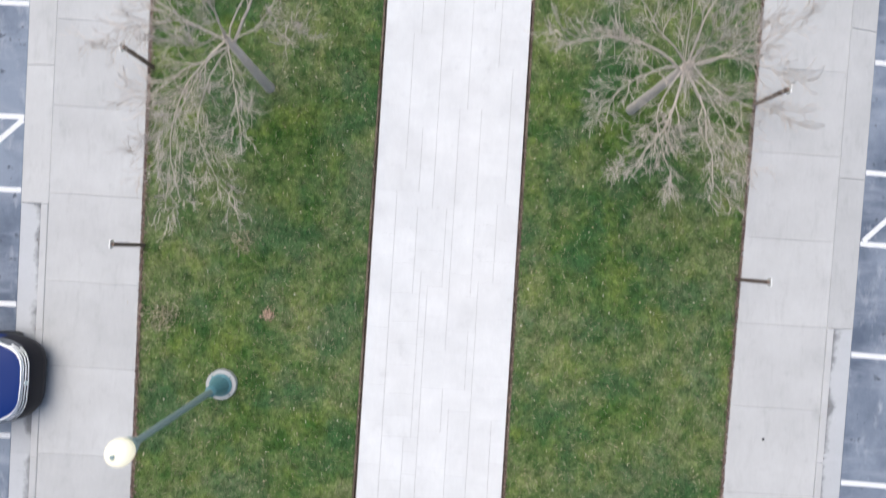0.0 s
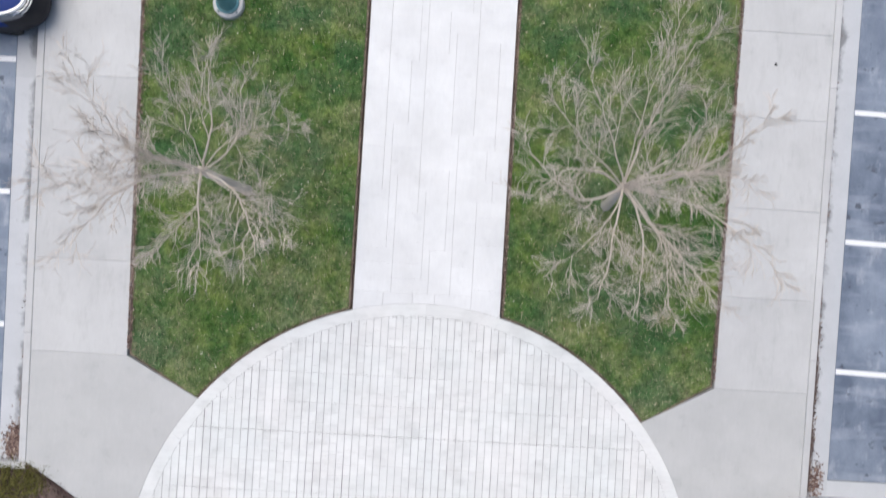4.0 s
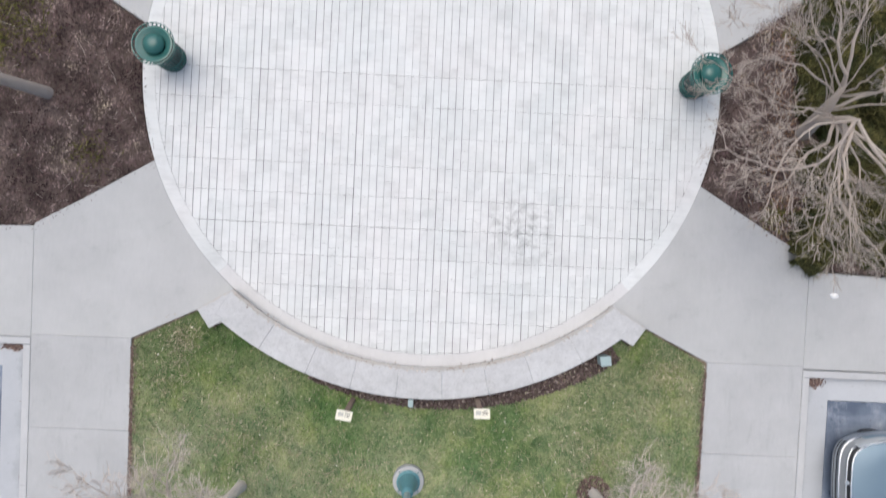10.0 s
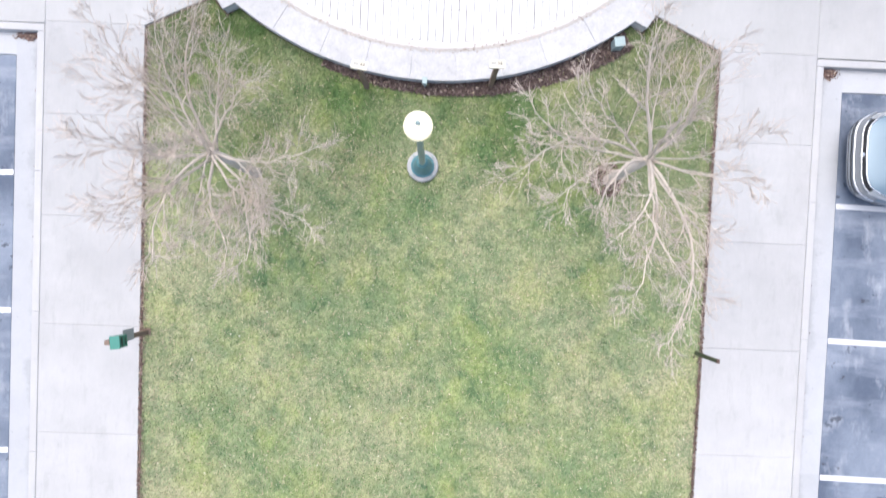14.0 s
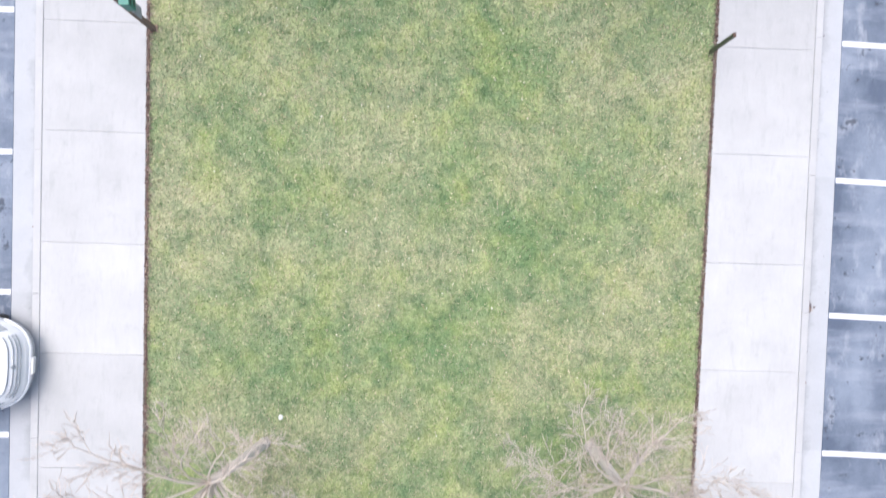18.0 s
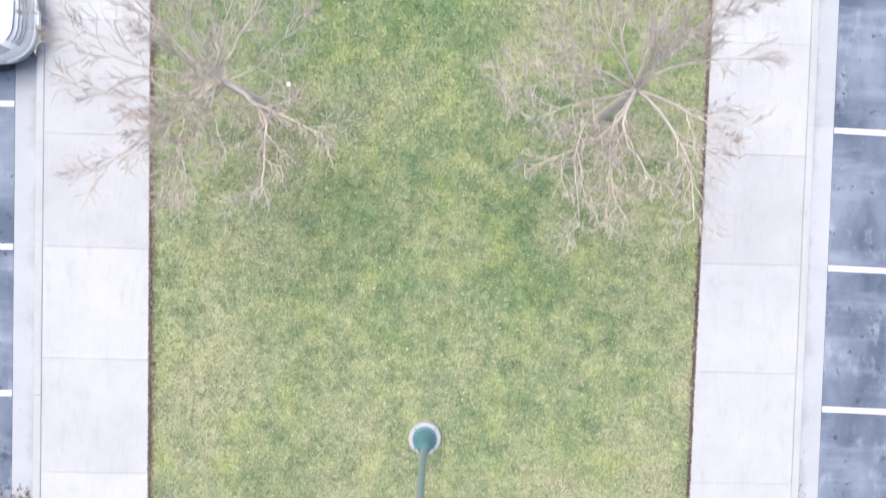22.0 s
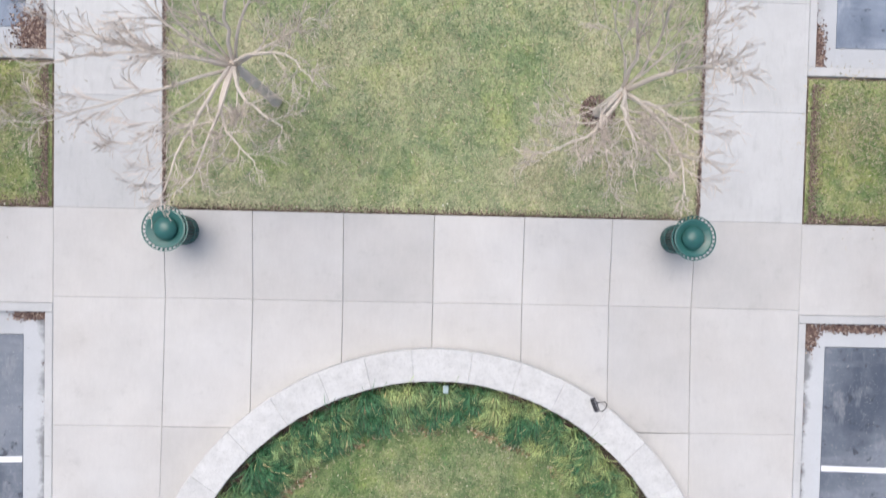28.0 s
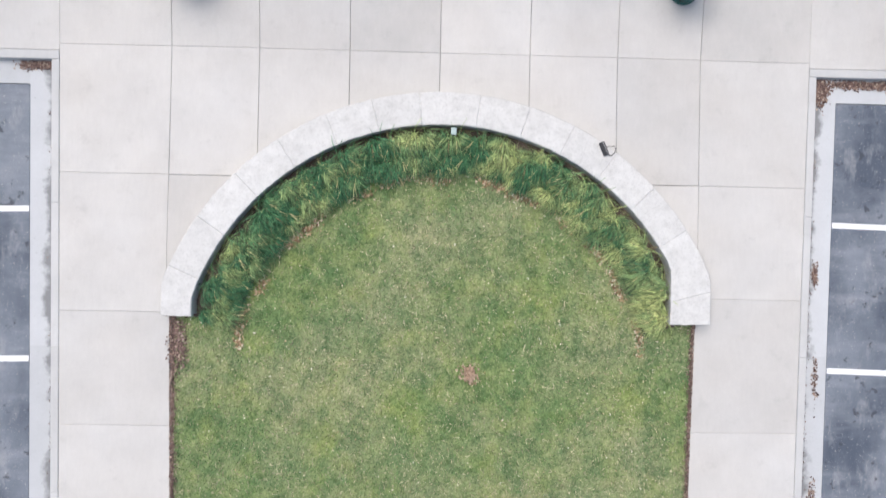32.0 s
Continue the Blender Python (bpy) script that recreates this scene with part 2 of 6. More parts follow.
def limestone(name, base, deep):
    """Pale stone with grey lichen and a pitted face."""
    n = Nodes(name)
    v = n.math("MULTIPLY", n.grey(n.random, 0.97, 1.03), n.ramp(n.noise(5.0, 6, 0.72), [(0.34, deep), (0.48, 0.97), (0.66, 1.06)]))
    v = n.math("MULTIPLY", v, n.ramp(n.noise(26, 4, 0.7), [(0.30, 0.84), (0.48, 1.0), (0.75, 1.04)]))
    v = n.math("MULTIPLY", v, n.grey(n.noise(0.9, 4, 0.6), 0.90, 1.08))
    return n.done(n.mix(1.0, base, v, "MULTIPLY"), 0.85, n.noise(18, 6, 0.75), 0.5, 0.010, spec=0.3)


M_LIME = limestone("white_limestone", (0.565, 0.562, 0.555), 0.87)
M_CAP = limestone("grey_cap_stone", (0.515, 0.517, 0.52), 0.87)
# middle: grows paler from the plaza on, an exposure lift put into its colour.
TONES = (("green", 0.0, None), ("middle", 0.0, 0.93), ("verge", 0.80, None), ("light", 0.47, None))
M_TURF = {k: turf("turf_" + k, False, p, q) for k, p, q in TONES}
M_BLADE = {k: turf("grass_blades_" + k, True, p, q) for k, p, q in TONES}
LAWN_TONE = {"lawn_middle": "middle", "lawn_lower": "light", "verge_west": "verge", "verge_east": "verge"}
M_SOIL = soil("dark_soil", (0.06, 0.045, 0.04), (0.135, 0.105, 0.09))
M_EDGE = soil("edge_soil", (0.085, 0.066, 0.050), (0.20, 0.165, 0.125), 26)
M_MULCH = soil("bark_mulch", (0.05, 0.035, 0.032), (0.21, 0.155, 0.13), 22)
M_EARTH = soil("earth", (0.08, 0.075, 0.05), (0.16, 0.15, 0.09), 3)
M_ASPHALT = asphalt_mat("asphalt", 1.0)
M_ASPHALT_DARK = asphalt_mat("darker_asphalt", 0.0)
M_PAINT = paint_mat()
M_GREEN = plain("green_powder_coat", (0.031, 0.122, 0.110), 0.24, 0.0, 0.12)
M_POLE = plain("weathered_green_paint", (0.27, 0.36, 0.355), 0.45, 0.0, 0.12)
M_BASE = plain("blue_green_cast_iron", (0.105, 0.25, 0.28), 0.45, 0.0, 0.15)
M_WHITE = plain("white_sheet", (0.80, 0.80, 0.78), 0.5, 0.0, 0.04)
M_WOOD = bark_mat("brown_timber", (0.07, 0.042, 0.032), (0.15, 0.10, 0.08))
M_GREYWOOD = bark_mat("tan_timber", (0.17, 0.12, 0.09), (0.28, 0.21, 0.17))
M_BARK = bark_mat("grey_bark", (0.49, 0.435, 0.385), (0.73, 0.66, 0.59))
M_TWIG = bark_mat("tan_twig", (0.45, 0.385, 0.335), (0.67, 0.59, 0.52))
M_DARK = plain("dark_plastic", (0.015, 0.015, 0.017), 0.5)


# ---- building helpers ----
def link_mesh(name, verts, faces, material, parent=None, label="", smooth=False):
    me = bpy.data.meshes.new(name)
    me.from_pydata([tuple(v) for v in verts], [], faces)
    me.materials.append(material)
    me.update()
    if smooth:
        me.shade_smooth()
    ob = new(name, me)
    if parent is not None:
        ob.parent = parent
    if label:
        ob["label"] = label
    return ob


def part(name, bm, material, parent, label="", smooth=False):
    me = bpy.data.meshes.new(name)
    bm.normal_update()
    bm.to_mesh(me)
    bm.free()
    me.materials.append(material)
    if smooth:
        me.shade_smooth()
    ob = new(name, me)
    ob.parent = parent
    if label:
        ob["label"] = label
    return ob


def thing(name, label, category, group="", at=(0, 0, 0), turn=0.0):
    ob = new(name)
    ob.empty_display_size = 0.2
    ob.matrix_world = pose(*at, 0, 0, turn)
    return tagged(ob, label, category, group)


def inset(poly, d):
    """The polygon (anticlockwise) drawn in by d."""
    out, n = [], len(poly)
    for i in range(n):
        (ax, ay), (bx, by), (cx, cy) = poly[i - 1], poly[i], poly[(i + 1) % n]
        ux, uy, vx, vy = bx - ax, by - ay, cx - bx, cy - by
        lu, lv = math.hypot(ux, uy) or 1, math.hypot(vx, vy) or 1
        nx, ny = -uy / lu - vy / lv, ux / lu + vx / lv
        k = nx * nx + ny * ny
        s = 2 * d / k if k > 0.2 else d
        out.append((bx + nx * s, by + ny * s))
    return out


def ccw(poly):
    area = sum(poly[i - 1][0] * poly[i][1] - poly[i][0] * poly[i - 1][1] for i in range(len(poly)))
    return list(poly) if area > 0 else list(reversed(poly))


def prism_data(poly, z0, z1, gap=0.0, bevel=0.006):
    """A slab over a polygon, drawn in by half a joint, with worn top edges."""
    poly = ccw(poly)
    if gap:
        poly = inset(poly, gap / 2)
    n, top = len(poly), inset(poly, bevel)
    verts = [(x, y, z0) for x, y in poly] + [(x, y, z1 - bevel) for x, y in poly] + [(x, y, z1) for x, y in top]
    faces = [tuple(range(2 * n, 3 * n))]
    for r in (0, n):
        faces += [(r + i, r + (i + 1) % n, r + n + (i + 1) % n, r + n + i) for i in range(n)]
    return verts, faces


def slab(name, poly, z0, z1, material, parent=None, label="", gap=0.0, bevel=0.006):
    return link_mesh(name, *prism_data(poly, z0, z1, gap, bevel), material, parent, label)


def joined(name, datas, material, parent=None, label=""):
    verts, faces = [], []
    for v, f in datas:
        k = len(verts)
        verts += v
        faces += [tuple(i + k for i in q) for q in f]
    return link_mesh(name, verts, faces, material, parent, label)


def bm_box(bm, size, at=(0, 0, 0), turn=(0, 0, 0), bevel=0.0):
    got = bmesh.ops.create_cube(bm, size=1.0)["verts"]
    bmesh.ops.scale(bm, vec=size, verts=got)
    if bevel:
        edges = list({e for v in got for e in v.link_edges})
        got = bmesh.ops.bevel(bm, geom=edges, offset=bevel, segments=2, affect="EDGES", profile=0.7)["verts"]
        got = list({v for v in got})
    bmesh.ops.transform(bm, matrix=pose(*at, *turn), verts=got)
    return bm


def box(size, at=(0, 0, 0), turn=(0, 0, 0), bevel=0.0):
    return bm_box(bmesh.new(), size, at, turn, bevel)


def lathe(profile, steps=28):
    """A turned form from (radius, height) pairs."""
    bm = bmesh.new()
    rings = []
    for r, z in profile:
        if r < 1e-5:
            rings.append([bm.verts.new((0, 0, z))])
        else:
            rings.append([bm.verts.new((r * math.cos(a), r * math.sin(a), z)) for a in (2 * math.pi * i / steps for i in range(steps))])
    for a, b in zip(rings, rings[1:]):
        for i in range(steps):
            j = (i + 1) % steps
            q = [a[i % len(a)], a[j % len(a)], b[j % len(b)], b[i % len(b)]]
            q = [v for k, v in enumerate(q) if v not in q[:k]]
            if len(q) > 2:
                bm.faces.new(q)
    bmesh.ops.recalc_face_normals(bm, faces=bm.faces)
    return bm


def tube_data(points, radii, sides, verts, faces):
    """Adds a tapered tube along points to verts and faces."""
    base = len(verts)
    side = Vector((0.3, 0.9, 0.2))
    for k, (p, r) in enumerate(zip(points, radii)):
        d = points[min(k + 1, len(points) - 1)] - points[max(k - 1, 0)]
        if d.length < 1e-6:
            d = Vector((0, 0, 1))
        d.normalize()
        u = d.cross(side)
        if u.length < 0.05:
            u = d.cross(Vector((1, 0, 0.1)))
        u.normalize()
        w = d.cross(u)
        for i in range(sides):
            a = 2 * math.pi * i / sides
            verts.append(p + u * (r * math.cos(a)) + w * (r * math.sin(a)))
    for k in range(len(points) - 1):
        for i in range(sides):
            j = (i + 1) % sides
            a = base + k * sides
            faces.append((a + i, a + j, a + sides + j, a + sides + i))
    faces.append(tuple(base + (len(points) - 1) * sides + i for i in range(sides)))


def structure(name, label, category):
    ob = new(name)
    ob.empty_display_size = 0.2
    return tagged(ob, label, category, kind="structure")


# ---- the plan ----
def x_grass(y):
    return 5.978 + 0.0265 * y


def x_joint(y):
    return 7.951 + 0.0246 * y


def x_face(y):
    return 8.103 + 0.0246 * y


def x_tar(y):
    return 8.595 + 0.0251 * y


R_CIRCLE, HALF_WALK, Y_TOP, Y_END = 5.88, 1.53, 30.0, -52.0
Z_ROAD = -0.14
OUT = 17.0


def strip(f, g, y0, y1, s):
    """A piece between two long lines, on side s."""
    return [(s * f(y0), y0), (s * g(y0), y0), (s * g(y1), y1), (s * f(y1), y1)]


def arc(r, a0, a1, n, c=(0.0, 0.0)):
    return [(c[0] + r * math.cos(radians(a0 + (a1 - a0) * i / n)), c[1] + r * math.sin(radians(a0 + (a1 - a0) * i / n))) for i in range(n + 1)]


# ground to the horizon
ground = tagged(slab("ground", [(-2500, -2500), (2500, -2500), (2500, 2500), (-2500, 2500)], -1.0, -0.30, M_EARTH), "dry winter grass and earth reaching far away", "ground", kind="structure")
tagged(slab("joint_bed", [(-16.8, -51), (16.8, -51), (16.8, 29.5), (-16.8, 29.5)], -0.28, -0.20, M_JOINT), "compacted sand under the paving", "subgrade", kind="structure")

# ---- lawns ----
def lawn(name, poly, label, z=-0.02):
    tagged(slab("edge_soil", inset(ccw(poly), -0.034), -0.19, -0.030, M_EDGE, bevel=0.004), "narrow strip of brown soil along the lawn edge", "soil", kind="structure")
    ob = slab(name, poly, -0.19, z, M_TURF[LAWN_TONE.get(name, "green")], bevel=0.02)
    return tagged(ob, label, "lawn", kind="structure")


def g(s, y, back=0.04):
    return (s * (x_grass(y) - back), y)


LAWNS = {}
for s, side in ((-1, "west"), (1, "east")):
    w = HALF_WALK + 0.07
    rim = arc(R_CIRCLE + 0.05, 90 - math.degrees(math.asin(w / R_CIRCLE)), 38.5, 12)
    poly = [(s * x, y) for x, y in rim] + [(s * 6.03, 4.52), g(s, 8), g(s, 16), g(s, 24), g(s, Y_TOP), (s * w, Y_TOP)]
    LAWNS["lawn_" + side] = poly
mid_rim = arc(6.47, 308, 232, 20)
LAWNS["lawn_middle"] = [(-5.80, -5.58), (-4.52, -4.93), (-4.20, -5.28)] + mid_rim[::-1] + [(4.20, -5.28), (4.52, -4.93), (5.80, -5.58), g(1, -12), g(1, -20), g(1, -31.10), g(-1, -31.10), g(-1, -20), g(-1, -12)]
LOW_C, LOW_R0, LOW_R1 = (0.11, -39.06), 4.81, 5.42
low_rim = arc(LOW_R0 + 0.01, 164, 16, 30, LOW_C)
LAWNS["lawn_lower"] = low_rim + [(4.93, -37.86), g(1, -42), g(1, Y_END), g(-1, Y_END), g(-1, -42), (-4.90, -37.90)]
VERGE_TOP = {-1: -28.38, 1: -28.285}
for s, side in ((-1, "west"), (1, "east")):
    LAWNS["verge_" + side] = [(s * (x_joint(-28.35) + 0.04), VERGE_TOP[s]), (s * 16.9, VERGE_TOP[s]), (s * 16.9, -31.12), (s * (x_joint(-31.1) + 0.04), -31.12)]
lawn_labels = {"verge": "short green verge between two car parks", "lawn": "mown winter lawn with straw-coloured patches"}
for name, poly in LAWNS.items():
    lawn(name, poly, lawn_labels[name.split("_")[0]])

# ---- planting beds beside the plaza ----
BEDS = {}
for s, side in ((-1, "west"), (1, "east")):
    rim = arc(R_CIRCLE + 0.02, 7.6, -19.4, 10)
    BEDS[side] = [(s * x, y) for x, y in rim] + [(s * 6.45, -2.47), (s * 7.0, -2.80), (s * 7.9, -3.36 if s < 0 else -3.55), (s * 16.9, -3.7 if s < 0 else -4.0), (s * 16.9, 2.13), (s * 8.05, 2.13), (s * 7.3, 1.70), (s * 6.75, 1.33), (s * 6.3, 1.03)]
    tagged(slab("planting_bed_" + side, BEDS[side], -0.19, -0.03, M_SOIL, bevel=0.03), "bare brown soil with dead leaves and moss", "planting bed", kind="structure")

# ---- car parks ----
# ends of the car parks: outer and inner line of the end kerb, edge of the asphalt
ENDS = {-1: {"upper": (2.04, 2.18, 2.57), "north": (-5.61, -5.76, -6.22), "south": (-28.33, -28.15, -27.70), "lower": (-32.95, -33.12, -33.56)},
        1: {"upper": (2.15, 2.30, 2.65), "north": (-5.62, -5.77, -6.24), "south": (-28.235, -28.055, -27.63), "lower": (-32.92, -33.08, -33.54)}}
for s, side in ((-1, "west"), (1, "east")):
    e = ENDS[s]
    for part_name, (y0, y1) in (("upper", (e["upper"][2], Y_TOP)), ("middle", (e["south"][2], e["north"][2])), ("lower", (Y_END, e["lower"][2]))):
        poly = [(s * (x_tar(y0) + 0.012), y0 + 0.012), (s * OUT, y0 + 0.012), (s * OUT, y1 - 0.012), (s * (x_tar(y1) + 0.012), y1 - 0.012)]
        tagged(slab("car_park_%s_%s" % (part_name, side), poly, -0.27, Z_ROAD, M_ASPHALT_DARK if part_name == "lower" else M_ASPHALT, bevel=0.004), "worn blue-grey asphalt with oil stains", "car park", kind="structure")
STALLS = {"upper": (19.62, 17.21, 15.66, 13.25, 10.48, 7.71, 4.95), "middle": (-8.60, -11.38, -14.19, -16.95, -19.75, -22.53, -25.36), "lower": (-35.93, -38.76, -41.6, -44.4)}
stall_lines = structure("stall_lines", "white painted parking lines, worn at the ends", "road marking")
for s in (-1, 1):
    for rows in STALLS.values():
        for y in rows:
            x0 = x_tar(y) + 0.02
            poly = [(s * x0, y - 0.055), (s * (x0 + 5.2), y - 0.055 - 0.12), (s * (x0 + 5.2), y + 0.055 - 0.12), (s * x0, y + 0.055)]
            slab("stall_line", poly, Z_ROAD - 0.01, Z_ROAD + 0.004, M_PAINT, stall_lines, bevel=0.001)
    # hatching of the access aisle
    for k in range(4):
        x0 = x_tar(16.5) + 0.06 + 1.5 * k
        a, b = ((x0, 17.15), (x0 + 1.45, 15.72)) if s < 0 else ((x0, 15.72), (x0 + 1.45, 17.15))
        dx, dy = b[0] - a[0], b[1] - a[1]
        k2 = 0.055 / math.hypot(dx, dy)
        poly = [(s * (a[0] - dy * k2), a[1] + dx * k2), (s * (b[0] - dy * k2), b[1] + dx * k2), (s * (b[0] + dy * k2), b[1] - dx * k2), (s * (a[0] + dy * k2), a[1] - dx * k2)]
        slab("stall_line", poly, Z_ROAD - 0.01, Z_ROAD + 0.003, M_PAINT, stall_lines, bevel=0.001)


# ---- kerbs and gutters ----
def wedge(name, inner, outer, z_in, z_out, material, parent):
    """A sloping piece from an inner edge (high) to an outer edge (low); both are pairs of points."""
    (a, b), (c, d) = inner, outer
    v = [(*a, z_in), (*b, z_in), (*d, z_out), (*c, z_out), (*a, -0.27), (*b, -0.27), (*d, -0.27), (*c, -0.27)]
    return link_mesh(name, v, [(0, 3, 2, 1), (0, 1, 5, 4), (1, 2, 6, 5), (2, 3, 7, 6), (3, 0, 4, 7)], material, parent)


def cuts(y0, y1, step):
    n = max(1, round(abs(y1 - y0) / step))
    return [y0 + (y1 - y0) * i / n for i in range(n + 1)]


kerbs, gutters = {}, {}
for s, side in ((-1, "west"), (1, "east")):
    kerb = structure("kerb_" + side, "pale concrete kerb with a worn edge", "kerb")
    gutter = structure("gutter_" + side, "stained concrete gutter", "gutter")
    kerbs[side], gutters[side] = kerb, gutter
    start = 15.4 if s < 0 else 13.8
    ends = ENDS[s]
    runs = [(ends["upper"][1] + 0.002, start), (ends["south"][1] + 0.002, ends["north"][1] - 0.002), (Y_END, ends["lower"][1] - 0.002)]
    for y0, y1 in runs:
        ys = cuts(y0, y1, 2.78)
        for a, b in zip(ys, ys[1:]):
            slab("kerb_stone", strip(lambda y: x_joint(y) + 0.003, x_face, a, b, s), -0.27, 0.004, M_KERB, kerb, gap=0.003, bevel=0.010)
            i0, i1 = (s * x_face(a), a), (s * x_face(b), b)
            o0, o1 = (s * x_tar(a), a), (s * x_tar(b), b)
            wedge("gutter_pan", (i0, i1), (o0, o1), -0.155, Z_ROAD + 0.006, M_GUTTER, gutter)
    # dropped kerb beside the hatched aisle
    ys = cuts(start, Y_TOP, 3.0)
    for a, b in zip(ys, ys[1:]):
        wedge("ramp_slab", ((s * x_joint(a), a + 0.006), (s * x_joint(b), b - 0.006)), ((s * x_tar(a), a + 0.006), (s * x_tar(b), b - 0.006)), 0.0, Z_ROAD + 0.012, M_SIDEWALK, gutter)
    # kerbs across the ends of the car parks
    for y_out, y_in, y_tar in ends.values():
        xs = [x_joint(y_out) + 0.003, 11.0, 14.0, OUT]
        for a, b in zip(xs, xs[1:]):
            slab("kerb_stone", [(s * a, y_out), (s * b, y_out), (s * b, y_in), (s * a, y_in)], -0.27, 0.004, M_KERB, kerb, gap=0.003, bevel=0.010)
            lo = max(a, x_tar(y_tar)) if a == xs[0] else a
            wedge("gutter_pan", ((s * lo, y_in), (s * b, y_in)), ((s * lo, y_tar), (s * b, y_tar)), -0.154, Z_ROAD + 0.006, M_GUTTER, gutter)


# ---- walls ----
def arc_block(name, r0, r1, a0, a1, z0, z1, material, parent, c=(0.0, 0.0), gap=0.006, n=6, bevel=0.008):
    return slab(name, arc(r1, a0, a1, n, c) + arc(r0, a1, a0, n, c), z0, z1, material, parent, gap=gap, bevel=bevel)


WALL_H, WALL_H_LOW = 0.24, 0.33
plaza_wall = tagged(new("seat_wall_plaza"), "curved stone seat wall with grey caps at the plaza edge", "seat wall", kind="structure")
arc_block("wall_body", 5.886, 6.46, 230.0, 310.0, -0.25, WALL_H - 0.014, M_RING, plaza_wall, gap=0, n=40)
angles = [229.5, 240.2, 249.4, 257.6, 265.8, 274.0, 282.2, 290.4, 299.8, 310.5]
for a, b in zip(angles, angles[1:]):
    arc_block("cap_stone", 5.845, 6.48, a, b, WALL_H - 0.075, WALL_H, M_CAP, plaza_wall, gap=0.005)
rng = random.Random(9)


def ragged(line, low, high):
    """A crumbling band along a line of points, from low to high to its side."""
    left, right = [], []
    for k, (x, y) in enumerate(line):
        x2, y2 = line[min(k + 1, len(line) - 1)]
        x1, y1 = line[max(k - 1, 0)]
        d = math.hypot(x2 - x1, y2 - y1)
        nx, ny = -(y2 - y1) / d, (x2 - x1) / d
        a, b = low + rng.uniform(-0.010, 0.008), high + rng.uniform(-0.014, 0.014)
        left.append((x + nx * a, y + ny * a))
        right.append((x + nx * b, y + ny * b))
    return left + right[::-1]


# crumbling mortar along the inner edge of the caps
slab("mortar_edge", ragged(arc(5.845, 229.8, 310.2, 260), 0.012, -0.055), WALL_H - 0.06, WALL_H + 0.004, M_BUFF, plaza_wall, bevel=0.001)
chips = []
for _ in range(220):
    a, r, w = radians(rng.uniform(230.5, 309.5)), 5.865 + rng.gauss(0, 0.035), rng.uniform(0.006, 0.026)
    x, y = r * math.cos(a), r * math.sin(a)
    chips.append(prism_data([(x + w * math.cos(t) * rng.uniform(0.6, 1.2), y + w * math.sin(t) * rng.uniform(0.6, 1.2)) for t in (0, 1.3, 2.6, 3.9, 5.2)], WALL_H, WALL_H + rng.uniform(0.006, 0.014), 0, 0.002))
tagged(joined("mortar_chips", chips, M_CHIPSTONE, plaza_wall), kind="stuff")
for s in (-1, 1):
    foot = [(s * 3.79, -4.48), (s * 4.455, -4.882), (s * 4.205, -5.235), (s * 3.93, -5.10), (s * 3.86, -4.58)]
    slab("end_pier", foot, -0.25, WALL_H - 0.075, M_RING, plaza_wall, gap=0.01)
    slab("cap_stone", [(s * 3.772, -4.463), (s * 4.464, -4.88), (s * 4.21, -5.246), (s * 3.921, -5.09), (s * 4.08, -4.94), (s * 3.84, -4.56)], -0.075 + WALL_H, WALL_H + 0.003, M_CAP, plaza_wall, gap=0.0, bevel=0.006)
    line = [(s * (3.775 + 0.68 * k / 20), -4.468 - 0.406 * k / 20) for k in range(21)]
    slab("mortar_edge", ragged(line, 0.0, -0.022 * s), WALL_H - 0.03, WALL_H + 0.006, M_BUFF, plaza_wall, bevel=0.001)
tagged(slab("mulch_strip", [((6.58 + 0.30 * k / 24) * math.cos(radians(251 + 55 * k / 24)), (6.58 + 0.30 * k / 24) * math.sin(radians(251 + 55 * k / 24))) for k in range(25)] + arc(6.46, 306, 251, 24), -0.12, -0.008, M_MULCH, bevel=0.01), "strip of dark bark mulch behind the wall", "mulch", kind="structure")

low_wall = tagged(new("seat_wall_lawn"), "half-round white limestone seat wall round a lawn", "seat wall", kind="structure")


def low_band(r0, r1, a0, a1, n, tight=0.0):
    """A stretch of the half-round wall, whose ends run straight."""
    outer = [(min(max(x, -5.0 + tight), 5.12 - tight), max(y, -37.87 + tight)) for x, y in arc(r1, a0, a1, n, LOW_C)]
    inner = [(min(max(x, -4.44 - tight), 4.37 + tight), max(y, -37.87 + tight)) for x, y in arc(r0, a1, a0, n, LOW_C)]
    return outer + inner


slab("wall_body", low_band(LOW_R0 + 0.03, LOW_R1 - 0.03, 13.0, 167.0, 60, 0.03), -0.25, WALL_H_LOW - 0.012, M_LIME, low_wall)
rng = random.Random(5)


def rough_cap(poly, z0, z1):
    """A hewn cap stone: a slab whose edge wavers and is chipped."""
    poly = inset(ccw(poly), 0.0015)
    fine = []
    for i, (x, y) in enumerate(poly):
        x2, y2 = poly[(i + 1) % len(poly)]
        n = max(1, int(math.hypot(x2 - x, y2 - y) / 0.06))
        for k in range(n):
            f = k / n
            j = 0.006
            fine.append((x + (x2 - x) * f + rng.uniform(-j, j), y + (y2 - y) * f + rng.uniform(-j, j)))
    return prism_data(fine, z0, z1, 0, 0.012)


edges_low = [12.0, 19.5, 33.0, 43.5, 53.5, 63.5, 73.0, 83.0, 95.0, 104.5, 114.0, 124.5, 135.0, 146.0, 157.0, 168.0]
